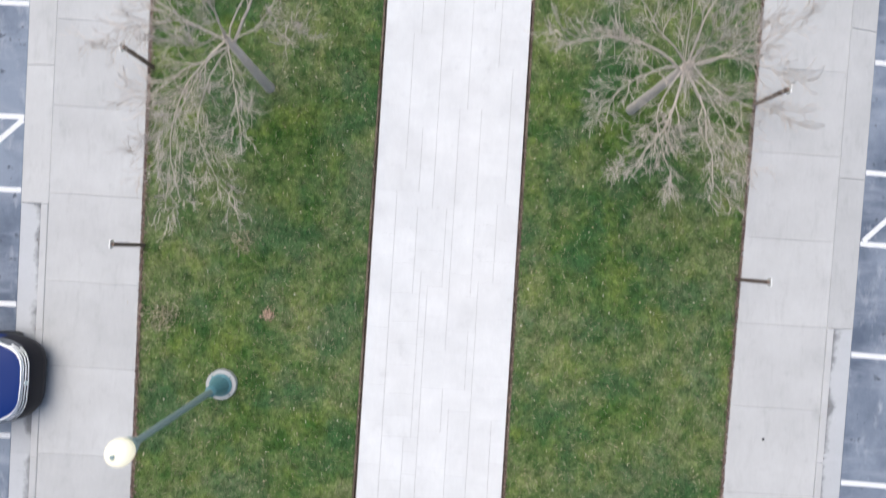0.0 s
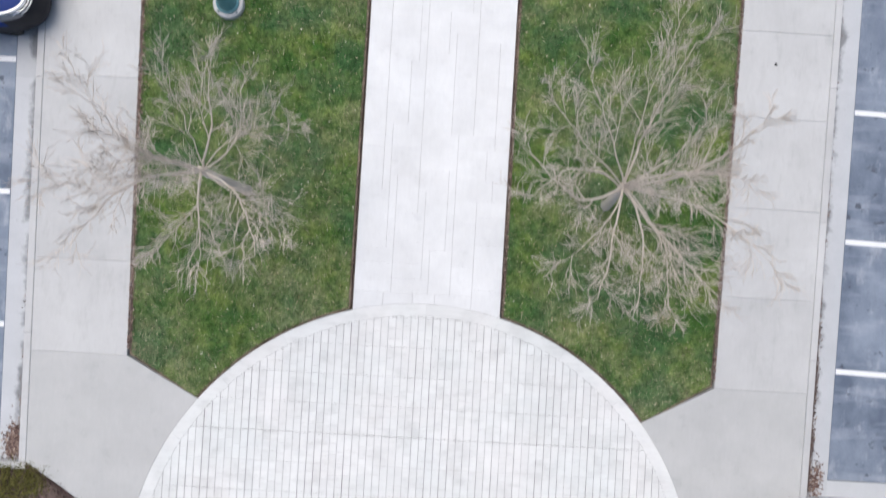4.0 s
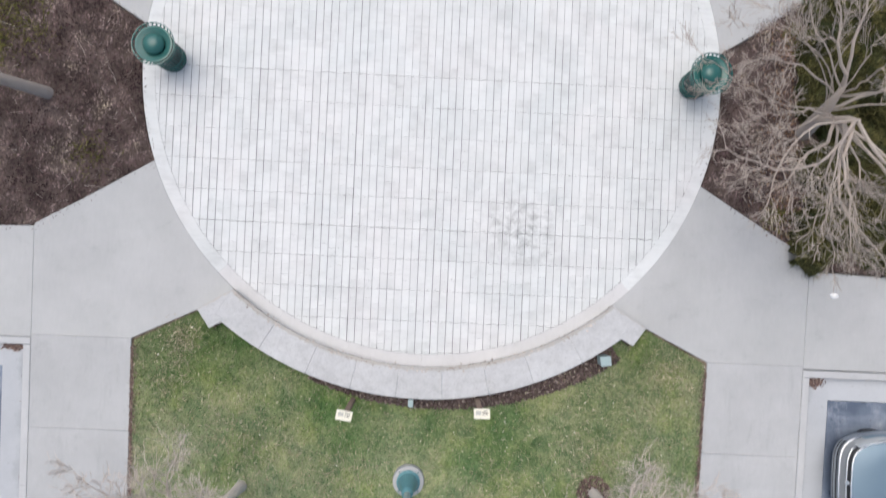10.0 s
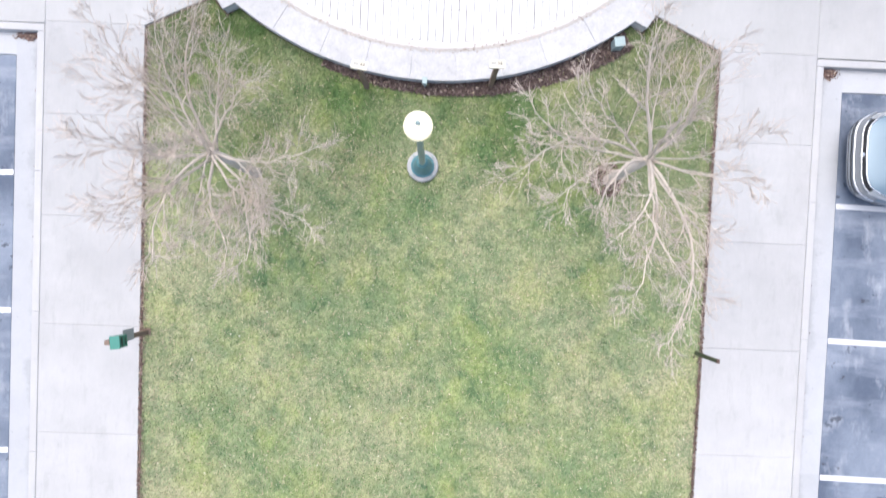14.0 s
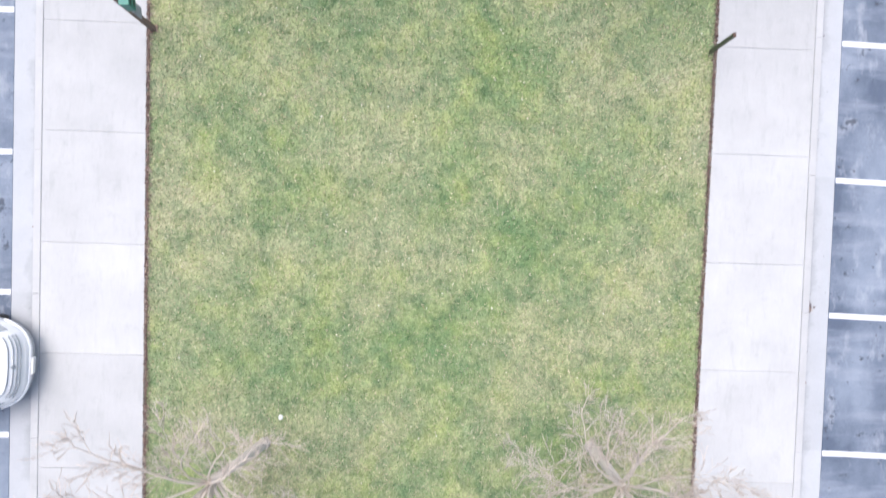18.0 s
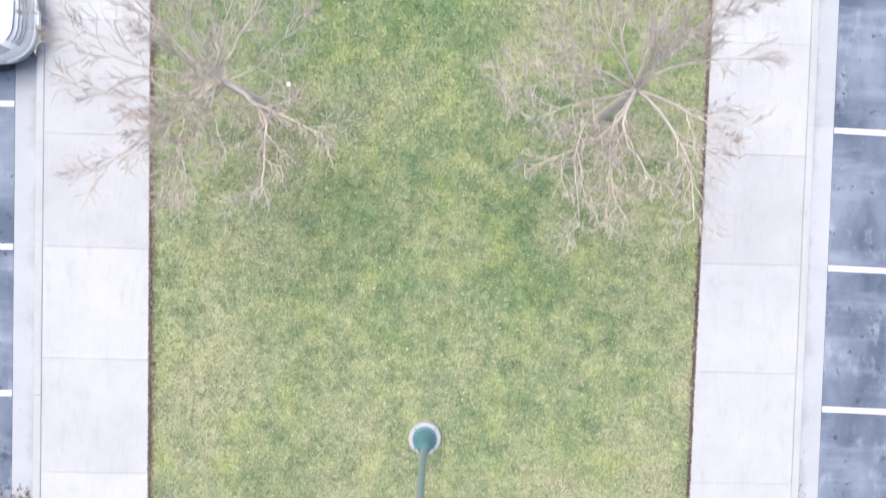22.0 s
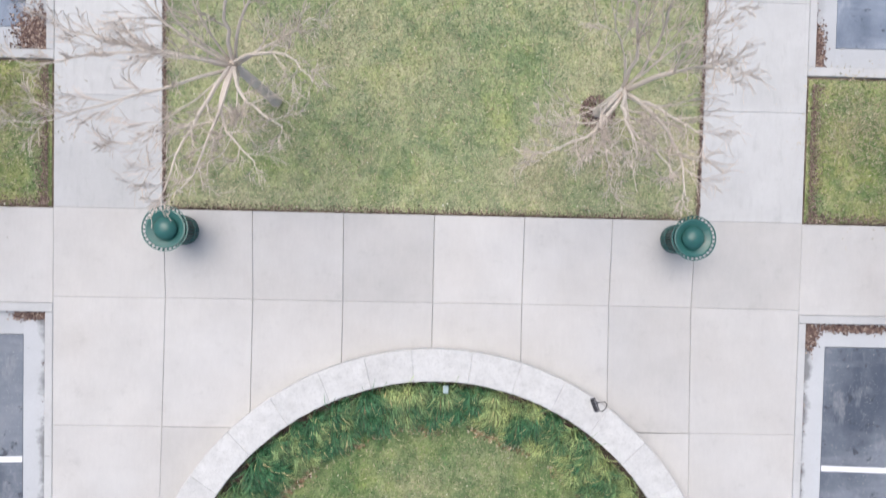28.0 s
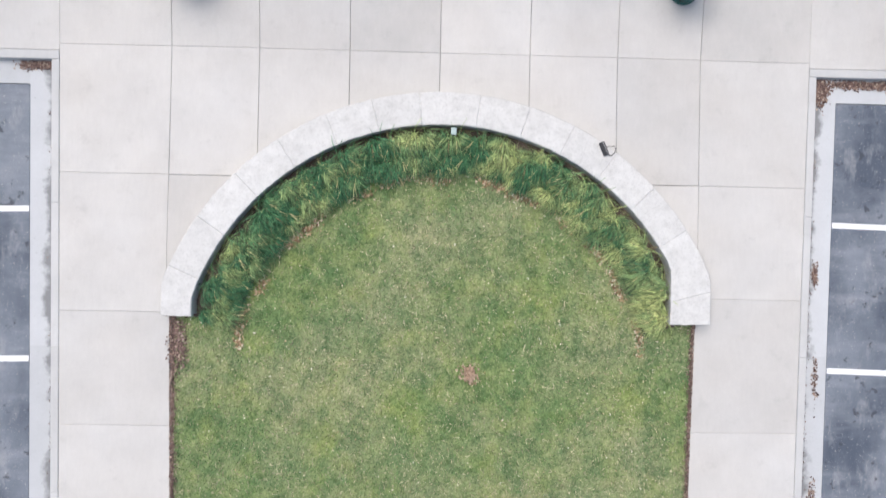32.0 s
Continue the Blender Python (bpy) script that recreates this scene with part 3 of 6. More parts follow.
for a, b in zip(edges_low, edges_low[1:]):
    poly = low_band(LOW_R0, LOW_R1, a, b, 7)
    poly = [p for k, p in enumerate(poly) if math.hypot(p[0] - poly[k - 1][0], p[1] - poly[k - 1][1]) > 0.004]
    link_mesh("cap_stone", *rough_cap(poly, WALL_H_LOW - 0.10, WALL_H_LOW), M_LIME, low_wall)


# ---- street furniture ----
def glow_mat():
    n = Nodes("lit_lamp_globe")
    n.bsdf.inputs["Emission Color"].default_value = (1.0, 0.91, 0.66, 1)
    n.bsdf.inputs["Emission Strength"].default_value = 0.40
    return n.done((0.78, 0.75, 0.63), 0.4)


M_GLOBE = glow_mat()


def lamp_post():
    lamp = thing("street_lamp", "green lamp post with a lit cream globe on a concrete footing", "street lamp", "lamp posts of the lawn")
    part("footing", lathe([(0, -0.18), (0.315, -0.18), (0.315, 0.085), (0.30, 0.105), (0, 0.105)], 40), M_SIDEWALK, lamp, "round concrete footing")
    part("base", lathe([(0.0, 0.105), (0.235, 0.105), (0.235, 0.14), (0.20, 0.17), (0.165, 0.34), (0.125, 0.52), (0.10, 0.62), (0.115, 0.66), (0.075, 0.72), (0.0, 0.72)], 24), M_BASE, lamp, "blue-green cast base")
    for k in range(4):
        a = radians(45 + 90 * k)
        b = lathe([(0.0, 0.105), (0.018, 0.105), (0.018, 0.16), (0, 0.165)], 8)
        bmesh.ops.translate(b, vec=(0.265 * math.cos(a), 0.265 * math.sin(a), 0), verts=b.verts)
        part("anchor_bolt", b, M_POLE, lamp)
    part("pole", lathe([(0.066, 0.70), (0.057, 2.0), (0.050, 3.630), (0.085, 3.660), (0.085, 3.710), (0.05, 3.750), (0.05, 3.790), (0, 3.790)], 20), M_POLE, lamp)
    part("globe_holder", lathe([(0.0, 3.790), (0.13, 3.790), (0.145, 3.850), (0.13, 3.890), (0, 3.890)], 24), M_POLE, lamp)
    ball = [(0.198 * math.sin(radians(a)), 4.068 - 0.198 * math.cos(radians(a))) for a in range(36, 180, 9)] + [(0.0, 4.266)]
    globe = part("globe", lathe(ball, 36), M_GLOBE, lamp, "round cream globe, lit", True)
    part("finial", lathe([(0.0, 4.256), (0.036, 4.256), (0.040, 4.278), (0.020, 4.300), (0.0, 4.308)], 12), M_POLE, globe)
    return lamp


lamp = lamp_post()
lamp.matrix_world = pose(-4.47, 11.86, 0, 1.05, 0, 0)
copy_thing(lamp, pose(-0.15, -8.16, 0, 0.8, 0.2, 0))
copy_thing(lamp, pose(0.03, -26.02, 0, 0.4, -1.2, 0) @ Matrix.Diagonal((1, 1, 1.055, 1)))


def litter_bin():
    bin_ = thing("litter_bin", "dark green slatted steel litter bin with a domed lid", "litter bin", "litter bins")
    part("base_ring", lathe([(0.0, 0.0), (0.26, 0.0), (0.265, 0.04), (0.25, 0.06), (0.0, 0.06)], 28), M_GREEN, bin_)
    part("liner", lathe([(0.215, 0.06), (0.235, 0.70), (0.255, 0.84), (0.240, 0.84), (0.22, 0.70), (0.20, 0.10), (0, 0.10)], 28), M_DARK, bin_, "dark plastic liner")
    profile = [(0.262, 0.02), (0.268, 0.30), (0.28, 0.58), (0.305, 0.74), (0.345, 0.84), (0.392, 0.885)]
    verts, faces = [], []
    tube_data([Vector((r, 0, z)) for r, z in profile], [0.014] * 6, 5, verts, faces)
    slat = link_mesh("slat", verts, faces, M_GREEN, bin_)
    for k in range(1, 30):
        o = new("slat", slat.data)
        o.parent = bin_
        o.matrix_basis = pose(0, 0, 0, 0, 0, 12 * k)
    part("hoop", lathe([(0.270, 0.22), (0.285, 0.22), (0.285, 0.26), (0.270, 0.26), (0.270, 0.22)], 30), M_GREEN, bin_)
    part("hoop", lathe([(0.296, 0.62), (0.312, 0.62), (0.314, 0.66), (0.298, 0.66), (0.296, 0.62)], 30), M_GREEN, bin_)
    part("rim", lathe([(0.17, 0.79), (0.335, 0.84), (0.348, 0.865), (0.32, 0.868), (0.20, 0.825), (0.17, 0.79)], 36), M_GREEN, bin_)
    part("tip_hoop", lathe([(0.384, 0.872), (0.400, 0.872), (0.402, 0.892), (0.384, 0.892), (0.384, 0.872)], 48), M_GREEN, bin_)
    lid = part("lid", lathe([(0.0, 0.985), (0.05, 0.982), (0.10, 0.970), (0.15, 0.945), (0.19, 0.905), (0.205, 0.87), (0.205, 0.855), (0.18, 0.855), (0, 0.86)], 32), M_GREEN, bin_, "domed steel lid", True)
    for k in range(3):
        a = radians(120 * k + 30)
        part("lid_strut", box((0.02, 0.02, 0.08), (0.175 * math.cos(a), 0.175 * math.sin(a), 0.855), (0, 0, math.degrees(a)), 0.003), M_GREEN, bin_)
    return bin_


first_bin = litter_bin()
first_bin.matrix_world = pose(-5.27, 0.10, 0)
for x, y, a in ((5.27, 0.08, 40), (-4.71, -31.53, 15), (4.65, -31.50, 70)):
    copy_thing(first_bin, pose(x, y, 0, 0, 0, a))


def parking_sign():
    sign = thing("parking_sign", "small white parking sign on a brown post", "sign", "parking signs along the walk")
    part("post", box((0.055, 0.075, 1.42), (0, 0, 0.50), bevel=0.006), bark_mat("faded_timber", (0.125, 0.088, 0.072), (0.23, 0.17, 0.14)), sign, "faded brown timber post")
    plate = part("plate", box((0.024, 0.16, 0.13), (-0.040, 0, 1.18), bevel=0.004), M_WHITE, sign, "white metal plate")
    for z in (1.205, 1.155):
        part("text_bar", box((0.003, 0.11, 0.03), (-0.0535, 0, z)), M_DARK, plate)
    return sign


first_sign = parking_sign()
first_sign.matrix_world = pose(-6.36, 18.42, 0, 0, 0, 8)
copy_thing(first_sign, pose(-6.30, 14.66, 0, 0, 0, -3))
copy_thing(first_sign, pose(6.44, 18.48, 0, 0, 0, 176))
copy_thing(first_sign, pose(6.27, 14.72, 0, 0, 0, 183))


def dog_station():
    d = thing("dog_waste_station", "brown timber post with a green bag dispenser and tray", "bag dispenser")
    part("post", box((0.09, 0.09, 1.72), (0, 0, 0.57), bevel=0.008), M_GREYWOOD, d, "weathered timber post")
    body = part("dispenser", box((0.15, 0.22, 0.28), (0.125, -0.01, 1.25), bevel=0.015), plain("teal_enamel", (0.025, 0.21, 0.165), 0.4), d, "green enamelled dispenser")
    part("slot", box((0.01, 0.16, 0.03), (0.203, -0.01, 1.31)), M_DARK, body)
    part("slot", box((0.01, 0.12, 0.02), (0.203, -0.01, 1.19)), M_DARK, body)
    part("lid", box((0.17, 0.24, 0.02), (0.125, -0.01, 1.40), (0, 6, 0), 0.006), bpy.data.materials["teal_enamel"], d)
    part("sign_plate", box((0.016, 0.22, 0.40), (0.056, 0.05, 0.80), bevel=0.003), M_GUTTER, d, "weathered grey notice plate")
    part("foot_plate", box((0.16, 0.14, 0.02), (0.01, 0.01, -0.008), bevel=0.004), M_GREYWOOD, d)
    return d


dog_station().matrix_world = pose(-5.54, -11.70, 0, 0, 0, 6)
marker = thing("marker_post", "slim olive-green marker post at the lawn edge", "post", at=(5.54, -11.71, 0), turn=-3)
part("shaft", box((0.05, 0.075, 1.12), (0, 0, 0.36), bevel=0.006), plain("olive_paint", (0.07, 0.085, 0.05), 0.6), marker)
part("cap", box((0.06, 0.085, 0.02), (0, 0, 0.925), bevel=0.004), M_WOOD, marker)


def lectern_sign():
    s = thing("reading_panel", "cream slanted reading panel on a timber post", "information panel", "reading panels behind the wall")
    part("post", box((0.09, 0.08, 1.40), (0, 0, 0.54), bevel=0.006), M_GREYWOOD, s, "tan timber post")
    tilt = pose(0, 0.03, 1.28, -24, 0, 0)
    panel = part("panel", box((0.29, 0.18, 0.03), bevel=0.005), plain("cream_panel", (0.72, 0.69, 0.58), 0.45), s, "cream printed panel")
    panel.matrix_basis = tilt
    part("picture", box((0.10, 0.07, 0.004), (-0.06, 0.015, 0.016)), plain("faded_print", (0.42, 0.42, 0.38), 0.5), panel)
    for k in range(3):
        part("text_bar", box((0.10, 0.010, 0.004), (0.06, 0.045 - 0.03 * k, 0.016)), M_DARK, panel)
    return s


first_panel = lectern_sign()
first_panel.matrix_world = pose(-1.34, -6.60, 0, 0, 0, -8)
copy_thing(first_panel, pose(1.15, -6.47, 0, 0, 0, 2))

box_mat = plain("pale_teal_enamel", (0.33, 0.42, 0.42), 0.5)
util = thing("utility_box", "small pale teal utility box in the mulch", "utility box", at=(3.66, -5.56, 0), turn=8)
part("body", box((0.19, 0.17, 0.34), (0, 0, 0.12), bevel=0.012), box_mat, util)
part("lid", box((0.21, 0.19, 0.025), (0, 0, 0.30), bevel=0.006), box_mat, util)
for x, y, a, lab in ((-0.17, -6.53, 0, "small pale fixture behind the plaza wall"), (0.28, -34.38, 0, "small pale outlet box on the limestone wall")):
    f = thing("wall_fixture", lab, "wall fixture", at=(x, y, 0), turn=a)
    part("housing", box((0.10, 0.13, 0.10), (0, 0, 0.36), bevel=0.01), box_mat, f)
    part("conduit", lathe([(0, -0.05), (0.02, -0.05), (0.02, 0.32), (0, 0.32)], 8), box_mat, f)

pouch = thing("pouch", "small black zipped pouch with a wrist strap on the wall", "pouch", at=(3.07, -34.63, WALL_H_LOW), turn=22)
body = box((0.10, 0.26, 0.055), (0, 0, 0.03), bevel=0.022)
part("body", body, plain("black_cloth", (0.03, 0.03, 0.035), 0.8, 0, 0.2, 60), pouch)
part("zip", box((0.012, 0.22, 0.006), (0.02, 0, 0.058), bevel=0.001), plain("grey_zip", (0.25, 0.25, 0.26), 0.4), pouch)
verts, faces = [], []
loop = [Vector((0.03, -0.12, 0.02)), Vector((0.09, -0.17, 0.01)), Vector((0.17, -0.14, 0.01)), Vector((0.22, -0.07, 0.01)), Vector((0.20, -0.02, 0.01)), Vector((0.13, 0.0, 0.01)), Vector((0.05, 0.02, 0.02))]
tube_data(loop, [0.008] * 7, 5, verts, faces)
link_mesh("strap", verts, faces, bpy.data.materials["black_cloth"], pouch)


# ---- bare trees ----
M_GREY_BARK = bark_mat("grey_brown_bark", (0.43, 0.38, 0.335), (0.65, 0.58, 0.515))
M_BED_BARK = bark_mat("pinkish_bark", (0.28, 0.235, 0.205), (0.52, 0.455, 0.40))


def shoot(rng, start, way, length, radius, level, out, lift=0.12):
    """A side shoot and its twigs; out[level] collects (points, radii)."""
    steps = (5, 4, 3)[level]
    p, d = start.copy(), way.normalized()
    pts, rad = [p.copy()], [radius]
    curve = Vector((rng.gauss(0, 1), rng.gauss(0, 1), rng.gauss(0, 0.4))) * 0.07
    for k in range(steps):
        bend = Vector((rng.gauss(0, 1), rng.gauss(0, 1), rng.gauss(0, 0.5))) * (0.06 + 0.02 * level)
        d = (d + bend + curve + Vector((0, 0, lift * 0.3))).normalized()
        p = p + d * (length / steps)
        pts.append(p.copy())
        rad.append(radius * (1 - 0.70 * (k + 1) / steps))
    out[level].append((pts, rad))
    if level == 2:
        return
    for i in range((6, 4)[level]):
        f = min(0.25 + 0.75 * (i + rng.random()) / (6, 4)[level], 0.98)
        k = min(int(f * steps), steps - 1)
        q = pts[k].lerp(pts[k + 1], f * steps - k)
        ahead = (pts[k + 1] - pts[k]).normalized()
        turn = Vector((rng.gauss(0, 1), rng.gauss(0, 1), rng.gauss(0, 0.5)))
        turn = (turn - ahead * turn.dot(ahead)).normalized()
        shoot(rng, q, ahead + turn * rng.uniform(0.35, 0.95), length * rng.uniform(0.45, 0.8), radius * 0.55, level + 1, out, lift)


def tree(seed, at, limbs, lean=(0, 0), trunk_h=2.1, trunk_r=0.085, forks=(), inner=3, label="", bark=None, group="trees of the mall", tip=3.45, droop=0.0, stout=1.0, dense=0.88, wave=1.0):
    """A bare tree. limbs: azimuth in degrees, reach from the foot in metres and the fork it springs from; forks: more forks (x, y, z) beside the trunk's top."""
    rng = random.Random(seed)
    ob = thing("tree", label or "bare young tree with spreading tan branches on the lawn", "tree", group)
    top = Vector((lean[0], lean[1], trunk_h))
    hubs = [top] + [Vector(f) for f in forks]
    verts, faces = [], []
    tube_data([Vector((0, 0, -0.15)), Vector((0, 0, 0.05)), Vector((lean[0] * 0.45, lean[1] * 0.45, trunk_h * 0.5)), top], [trunk_r * 1.75, trunk_r * 1.25, trunk_r, trunk_r * (0.30 if forks else 0.8)], 12, verts, faces)
    for h in hubs[1:]:
        low = Vector((lean[0] * 0.25, lean[1] * 0.25, trunk_h * 0.3))
        tube_data([low, low.lerp(h, 0.35) + Vector((0, 0, 0.1)), low.lerp(h, 0.7) + Vector((0, 0, 0.12)), h], [trunk_r * 0.7, trunk_r * 0.6, trunk_r * 0.45, trunk_r * 0.2], 10, verts, faces)
    link_mesh("trunk", verts, faces, bark or M_BARK, ob, "pale grey trunk", True)
    fine_v, fine_f = [], []
    extra = [(rng.uniform(0, 360), rng.uniform(0.25, 0.7), 0) for _ in range(inner)]
    for n_limb, (azimuth, reach, hub) in enumerate(list(limbs) + extra):
        a = radians(azimuth + rng.uniform(-3, 3))
        upright = n_limb >= len(limbs)
        below = Vector((lean[0] * 0.25, lean[1] * 0.25, trunk_h * 0.3)) if hub else Vector((0, 0, 0))
        start = hubs[hub].lerp(below, rng.uniform(0.0, 0.55 if forks else 0.16))
        z_tip = tip + rng.uniform(-0.25, 0.25) + (0.6 if upright else 0.0)
        end = Vector((reach * 0.97 * math.cos(a), reach * 0.97 * math.sin(a), z_tip))
        across = Vector((-math.sin(a), math.cos(a), 0)) * rng.uniform(-0.20, 0.20) * reach
        steps, pts, rad = 9, [], []
        r0 = rng.choice((0.013, 0.017, 0.023, 0.030)) * stout
        wob = Vector((0, 0, 0))
        for k in range(steps + 1):
            f = k / steps
            wob = wob * 0.75 + Vector((rng.gauss(0, 1), rng.gauss(0, 1), rng.gauss(0, 0.5))) * 0.022 * wave
            q = start.lerp(end, f)
            q.z = start.z + (end.z - start.z) * (f ** 0.8) + droop * math.sin(math.pi * f)
            pts.append(q + across * math.sin(math.pi * f) + wob * min(1, 3 * f))
            rad.append(r0 * (1 - 0.78 * f))
        v, f_ = [], []
        tube_data(pts, rad, 7, v, f_)
        out = [[], [], []]
        run = (end - start).length
        count = max(6, round(run * 5.0 * dense))
        for i in range(count):
            f = 0.22 + 0.78 * (i + rng.random() * 0.8) / count if i else 0.99
            f = min(f, 0.99)
            k = min(int(f * steps), steps - 1)
            q = pts[k].lerp(pts[k + 1], f * steps - k)
            ahead = (pts[k + 1] - pts[k]).normalized()
            side = Vector((-ahead.y, ahead.x, 0)) * (1 if i % 2 else -1) + Vector((0, 0, rng.uniform(-0.35, 0.7)))
            shoot(rng, q, ahead + side.normalized() * rng.uniform(0.35, 0.9), rng.uniform(0.34, 0.75) * (1.15 - 0.55 * f) * min(1.0, 0.45 + 0.4 * run), max(rad[k] * 0.62, 0.0055 * stout), 0, out, 0.12 - droop)
        for p, q in out[0]:
            tube_data(p, q, 4, v, f_)
        link_mesh("limb", v, f_, bark or M_BARK, ob)
        for level in (1, 2):
            for p, q in out[level]:
                tube_data(p, [max(x, (0.0034, 0.0028)[level - 1] * stout) for x in q], 3, fine_v, fine_f)
    tagged(link_mesh("twig_crown", fine_v, fine_f, bark or M_TWIG, ob, "haze of thin tan twigs"), kind="stuff")
    ob.matrix_world = pose(*at)
    return ob


def fan(*pairs):
    """Limbs that all spring from the trunk's top."""
    return [(a, r, 0) for a, r in pairs]


tree(11, (-3.86, 8.02, -0.02), fan((23, 2.1), (-25, 2.1), (-44, 1.8), (-75, 1.4), (-100, 1.3), (-140, 1.95), (-167, 1.95), (143, 2.1), (79, 1.65), (103, 1.45), (58, 1.6), (166, 1.2)), (-0.19, 0.11), 2.1, bark=M_GREY_BARK, dense=0.8)
tree(12, (3.62, 8.16, -0.02), fan((92, 2.6), (80, 2.4), (131, 2.1), (149, 2.4), (171, 2.3), (-174, 2.15), (-139, 2.1), (-122, 2.1), (-105, 1.75), (-87, 1.95), (-68, 1.8), (15, 1.2), (56, 1.3), (-34, 2.0), (40, 1.7)), (-0.30, 0.15), 2.1, bark=M_GREY_BARK, dense=0.8)
tree(13, (-3.90, 18.15, -0.02), fan((-90, 2.8), (-80, 2.7), (-104, 2.3), (-67, 1.8), (-130, 1.5), (-169, 1.6), (-3, 1.5), (150, 1.9), (110, 1.8), (75, 2.0), (40, 1.7)), (-0.15, 0.22), 2.3, bark=M_GREY_BARK)
tree(14, (3.80, 18.20, -0.02), fan((-121, 2.3), (-100, 2.0), (-73, 2.0), (-150, 1.9), (176, 2.2), (-10, 1.4), (-88, 2.1), (-40, 1.5), (140, 1.9), (100, 1.8), (60, 1.9), (25, 1.6)), (0.25, 0.28), 2.3, bark=M_GREY_BARK)
tree(15, (-3.50, -8.42, -0.02), fan((99, 1.65), (87, 1.9), (70, 1.5), (124, 2.0), (155, 1.4), (-172, 1.4), (-137, 1.6), (-99, 1.85), (-82, 1.35), (-65, 1.8), (-58, 2.0), (-43, 1.75), (-30, 2.1), (-1, 2.0), (47, 1.2)), (-0.13, 0.06), 2.1, inner=2, dense=1.0)
tree(16, (3.60, -8.28, -0.02), fan((169, 2.2), (-167, 2.5), (148, 1.5), (101, 1.8), (96, 1.7), (69, 1.6), (76, 1.1), (12, 1.05), (-89, 2.9), (-103, 2.3), (-83, 2.2), (-66, 1.2), (-140, 1.4), (-124, 1.75), (-154, 1.95), (-20, 1.2)), (0.10, 0.12), 2.1, inner=1, dense=0.72, stout=1.15)
tree(17, (-3.10, -19.75, -0.02), fan((-35, 1.95), (-67, 2.1), (-78, 1.5), (-100, 2.1), (-91, 1.9), (-119, 1.4), (-134, 2.4), (-159, 1.8), (173, 2.1), (147, 2.0), (120, 1.4), (97, 1.1), (76, 1.2), (48, 1.4), (21, 1.4)), (-0.32, 0.0), 2.1, dense=0.72, stout=1.2)
tree(18, (3.33, -19.67, -0.02), fan((-175, 2.45), (-164, 2.4), (-155, 2.3), (157, 2.2), (127, 1.85), (118, 1.5), (97, 1.2), (77, 1.5), (39, 1.25), (-1, 1.05), (-47, 1.45), (-81, 2.35), (-97, 1.85), (-118, 2.8), (-138, 2.5), (-111, 2.3)), (-0.02, -0.02), 2.1, dense=0.72, stout=1.2)
tree(19, (-3.07, -29.02, -0.02), fan((41, 1.4), (12, 1.4), (-21, 1.5), (-48, 1.6), (-67, 1.75), (-85, 1.6), (-98, 2.2), (-104, 2.2), (-126, 1.9), (-154, 2.7), (-167, 2.5), (177, 2.2), (137, 2.2), (125, 1.5), (69, 1.0), (103, 1.2)), (-0.18, 0.07), 2.0, inner=1, dense=0.55, stout=1.3)
tree(20, (3.12, -29.07, -0.02), fan((-150, 2.0), (-143, 2.3), (-125, 1.8), (-115, 1.85), (-106, 1.6), (-88, 1.7), (-78, 2.1), (-60, 1.4), (-13, 1.0), (35, 1.0), (117, 1.0), (138, 1.2), (86, 1.0)), (-0.10, -0.10), 1.9, inner=1, dense=0.6, stout=1.3)
BED_NORTH, BED_SOUTH = (-0.42, 0.43, 1.8), (-0.64, -0.35, 2.5)
tree(31, (7.64, -0.74, -0.03), [(132, 2.6, 0), (118, 2.4, 0), (104, 2.6, 0), (164, 3.1, 0), (174, 3.4, 0), (-178, 3.2, 0), (150, 2.6, 0), (98, 2.0, 0), (80, 1.8, 0), (50, 1.6, 0), (15, 1.6, 0),
                                (-165, 3.3, 1), (-156, 3.0, 1), (-146, 2.9, 1), (-132, 2.5, 1), (-120, 2.8, 1), (-115, 2.5, 1), (-108, 2.6, 1), (-97, 2.8, 1), (-92, 2.6, 1), (-80, 2.6, 1), (-65, 2.4, 1), (-45, 2.2, 1), (-170, 2.4, 1), (-139, 2.8, 1), (-103, 2.7, 1)], BED_NORTH[:2], BED_NORTH[2], 0.12, (BED_SOUTH,), 2, "low spreading bare tree with grey-pink limbs above a hedge", M_BED_BARK, "", 2.6, 0.10, 1.15, 0.45, 2.3)
tree(34, (-7.77, -0.70, -0.03), fan((170, 2.2), (140, 2.0), (-160, 2.0), (-120, 1.6), (110, 1.6), (60, 1.2)), (-0.75, -0.02), 2.4, 0.10, inner=2, label="bare tree in the soil bed", bark=M_BED_BARK, group="", tip=5.2)
for x, y, seed in ((-9.7, -29.7, 41), (9.8, -30.2, 42)):
    tree(seed, (x, y, -0.02), fan(*[(36 * k + 10, 1.8 + 0.4 * (k % 3)) for k in range(10)]), (0.0, 0.1), 2.0)


# ---- cars ----
def ring(front, back, half, power, zf, zr, steps=44):
    """One level of a car's hull, seen from above a rounded oblong; its height rises from nose to cowl."""
    cx, a = (front + back) / 2, (back - front) / 2
    pts = []
    for i in range(steps):
        t = 2 * math.pi * i / steps
        c, s = math.cos(t), math.sin(t)
        x = cx - a * math.copysign(abs(c) ** (2 / power), c)
        y = half * math.copysign(abs(s) ** (2 / power), s)
        k = min(max((x - 0.2) / 1.25, 0), 1)
        pts.append((x, y, zf + (zr - zf) * k))
    return pts


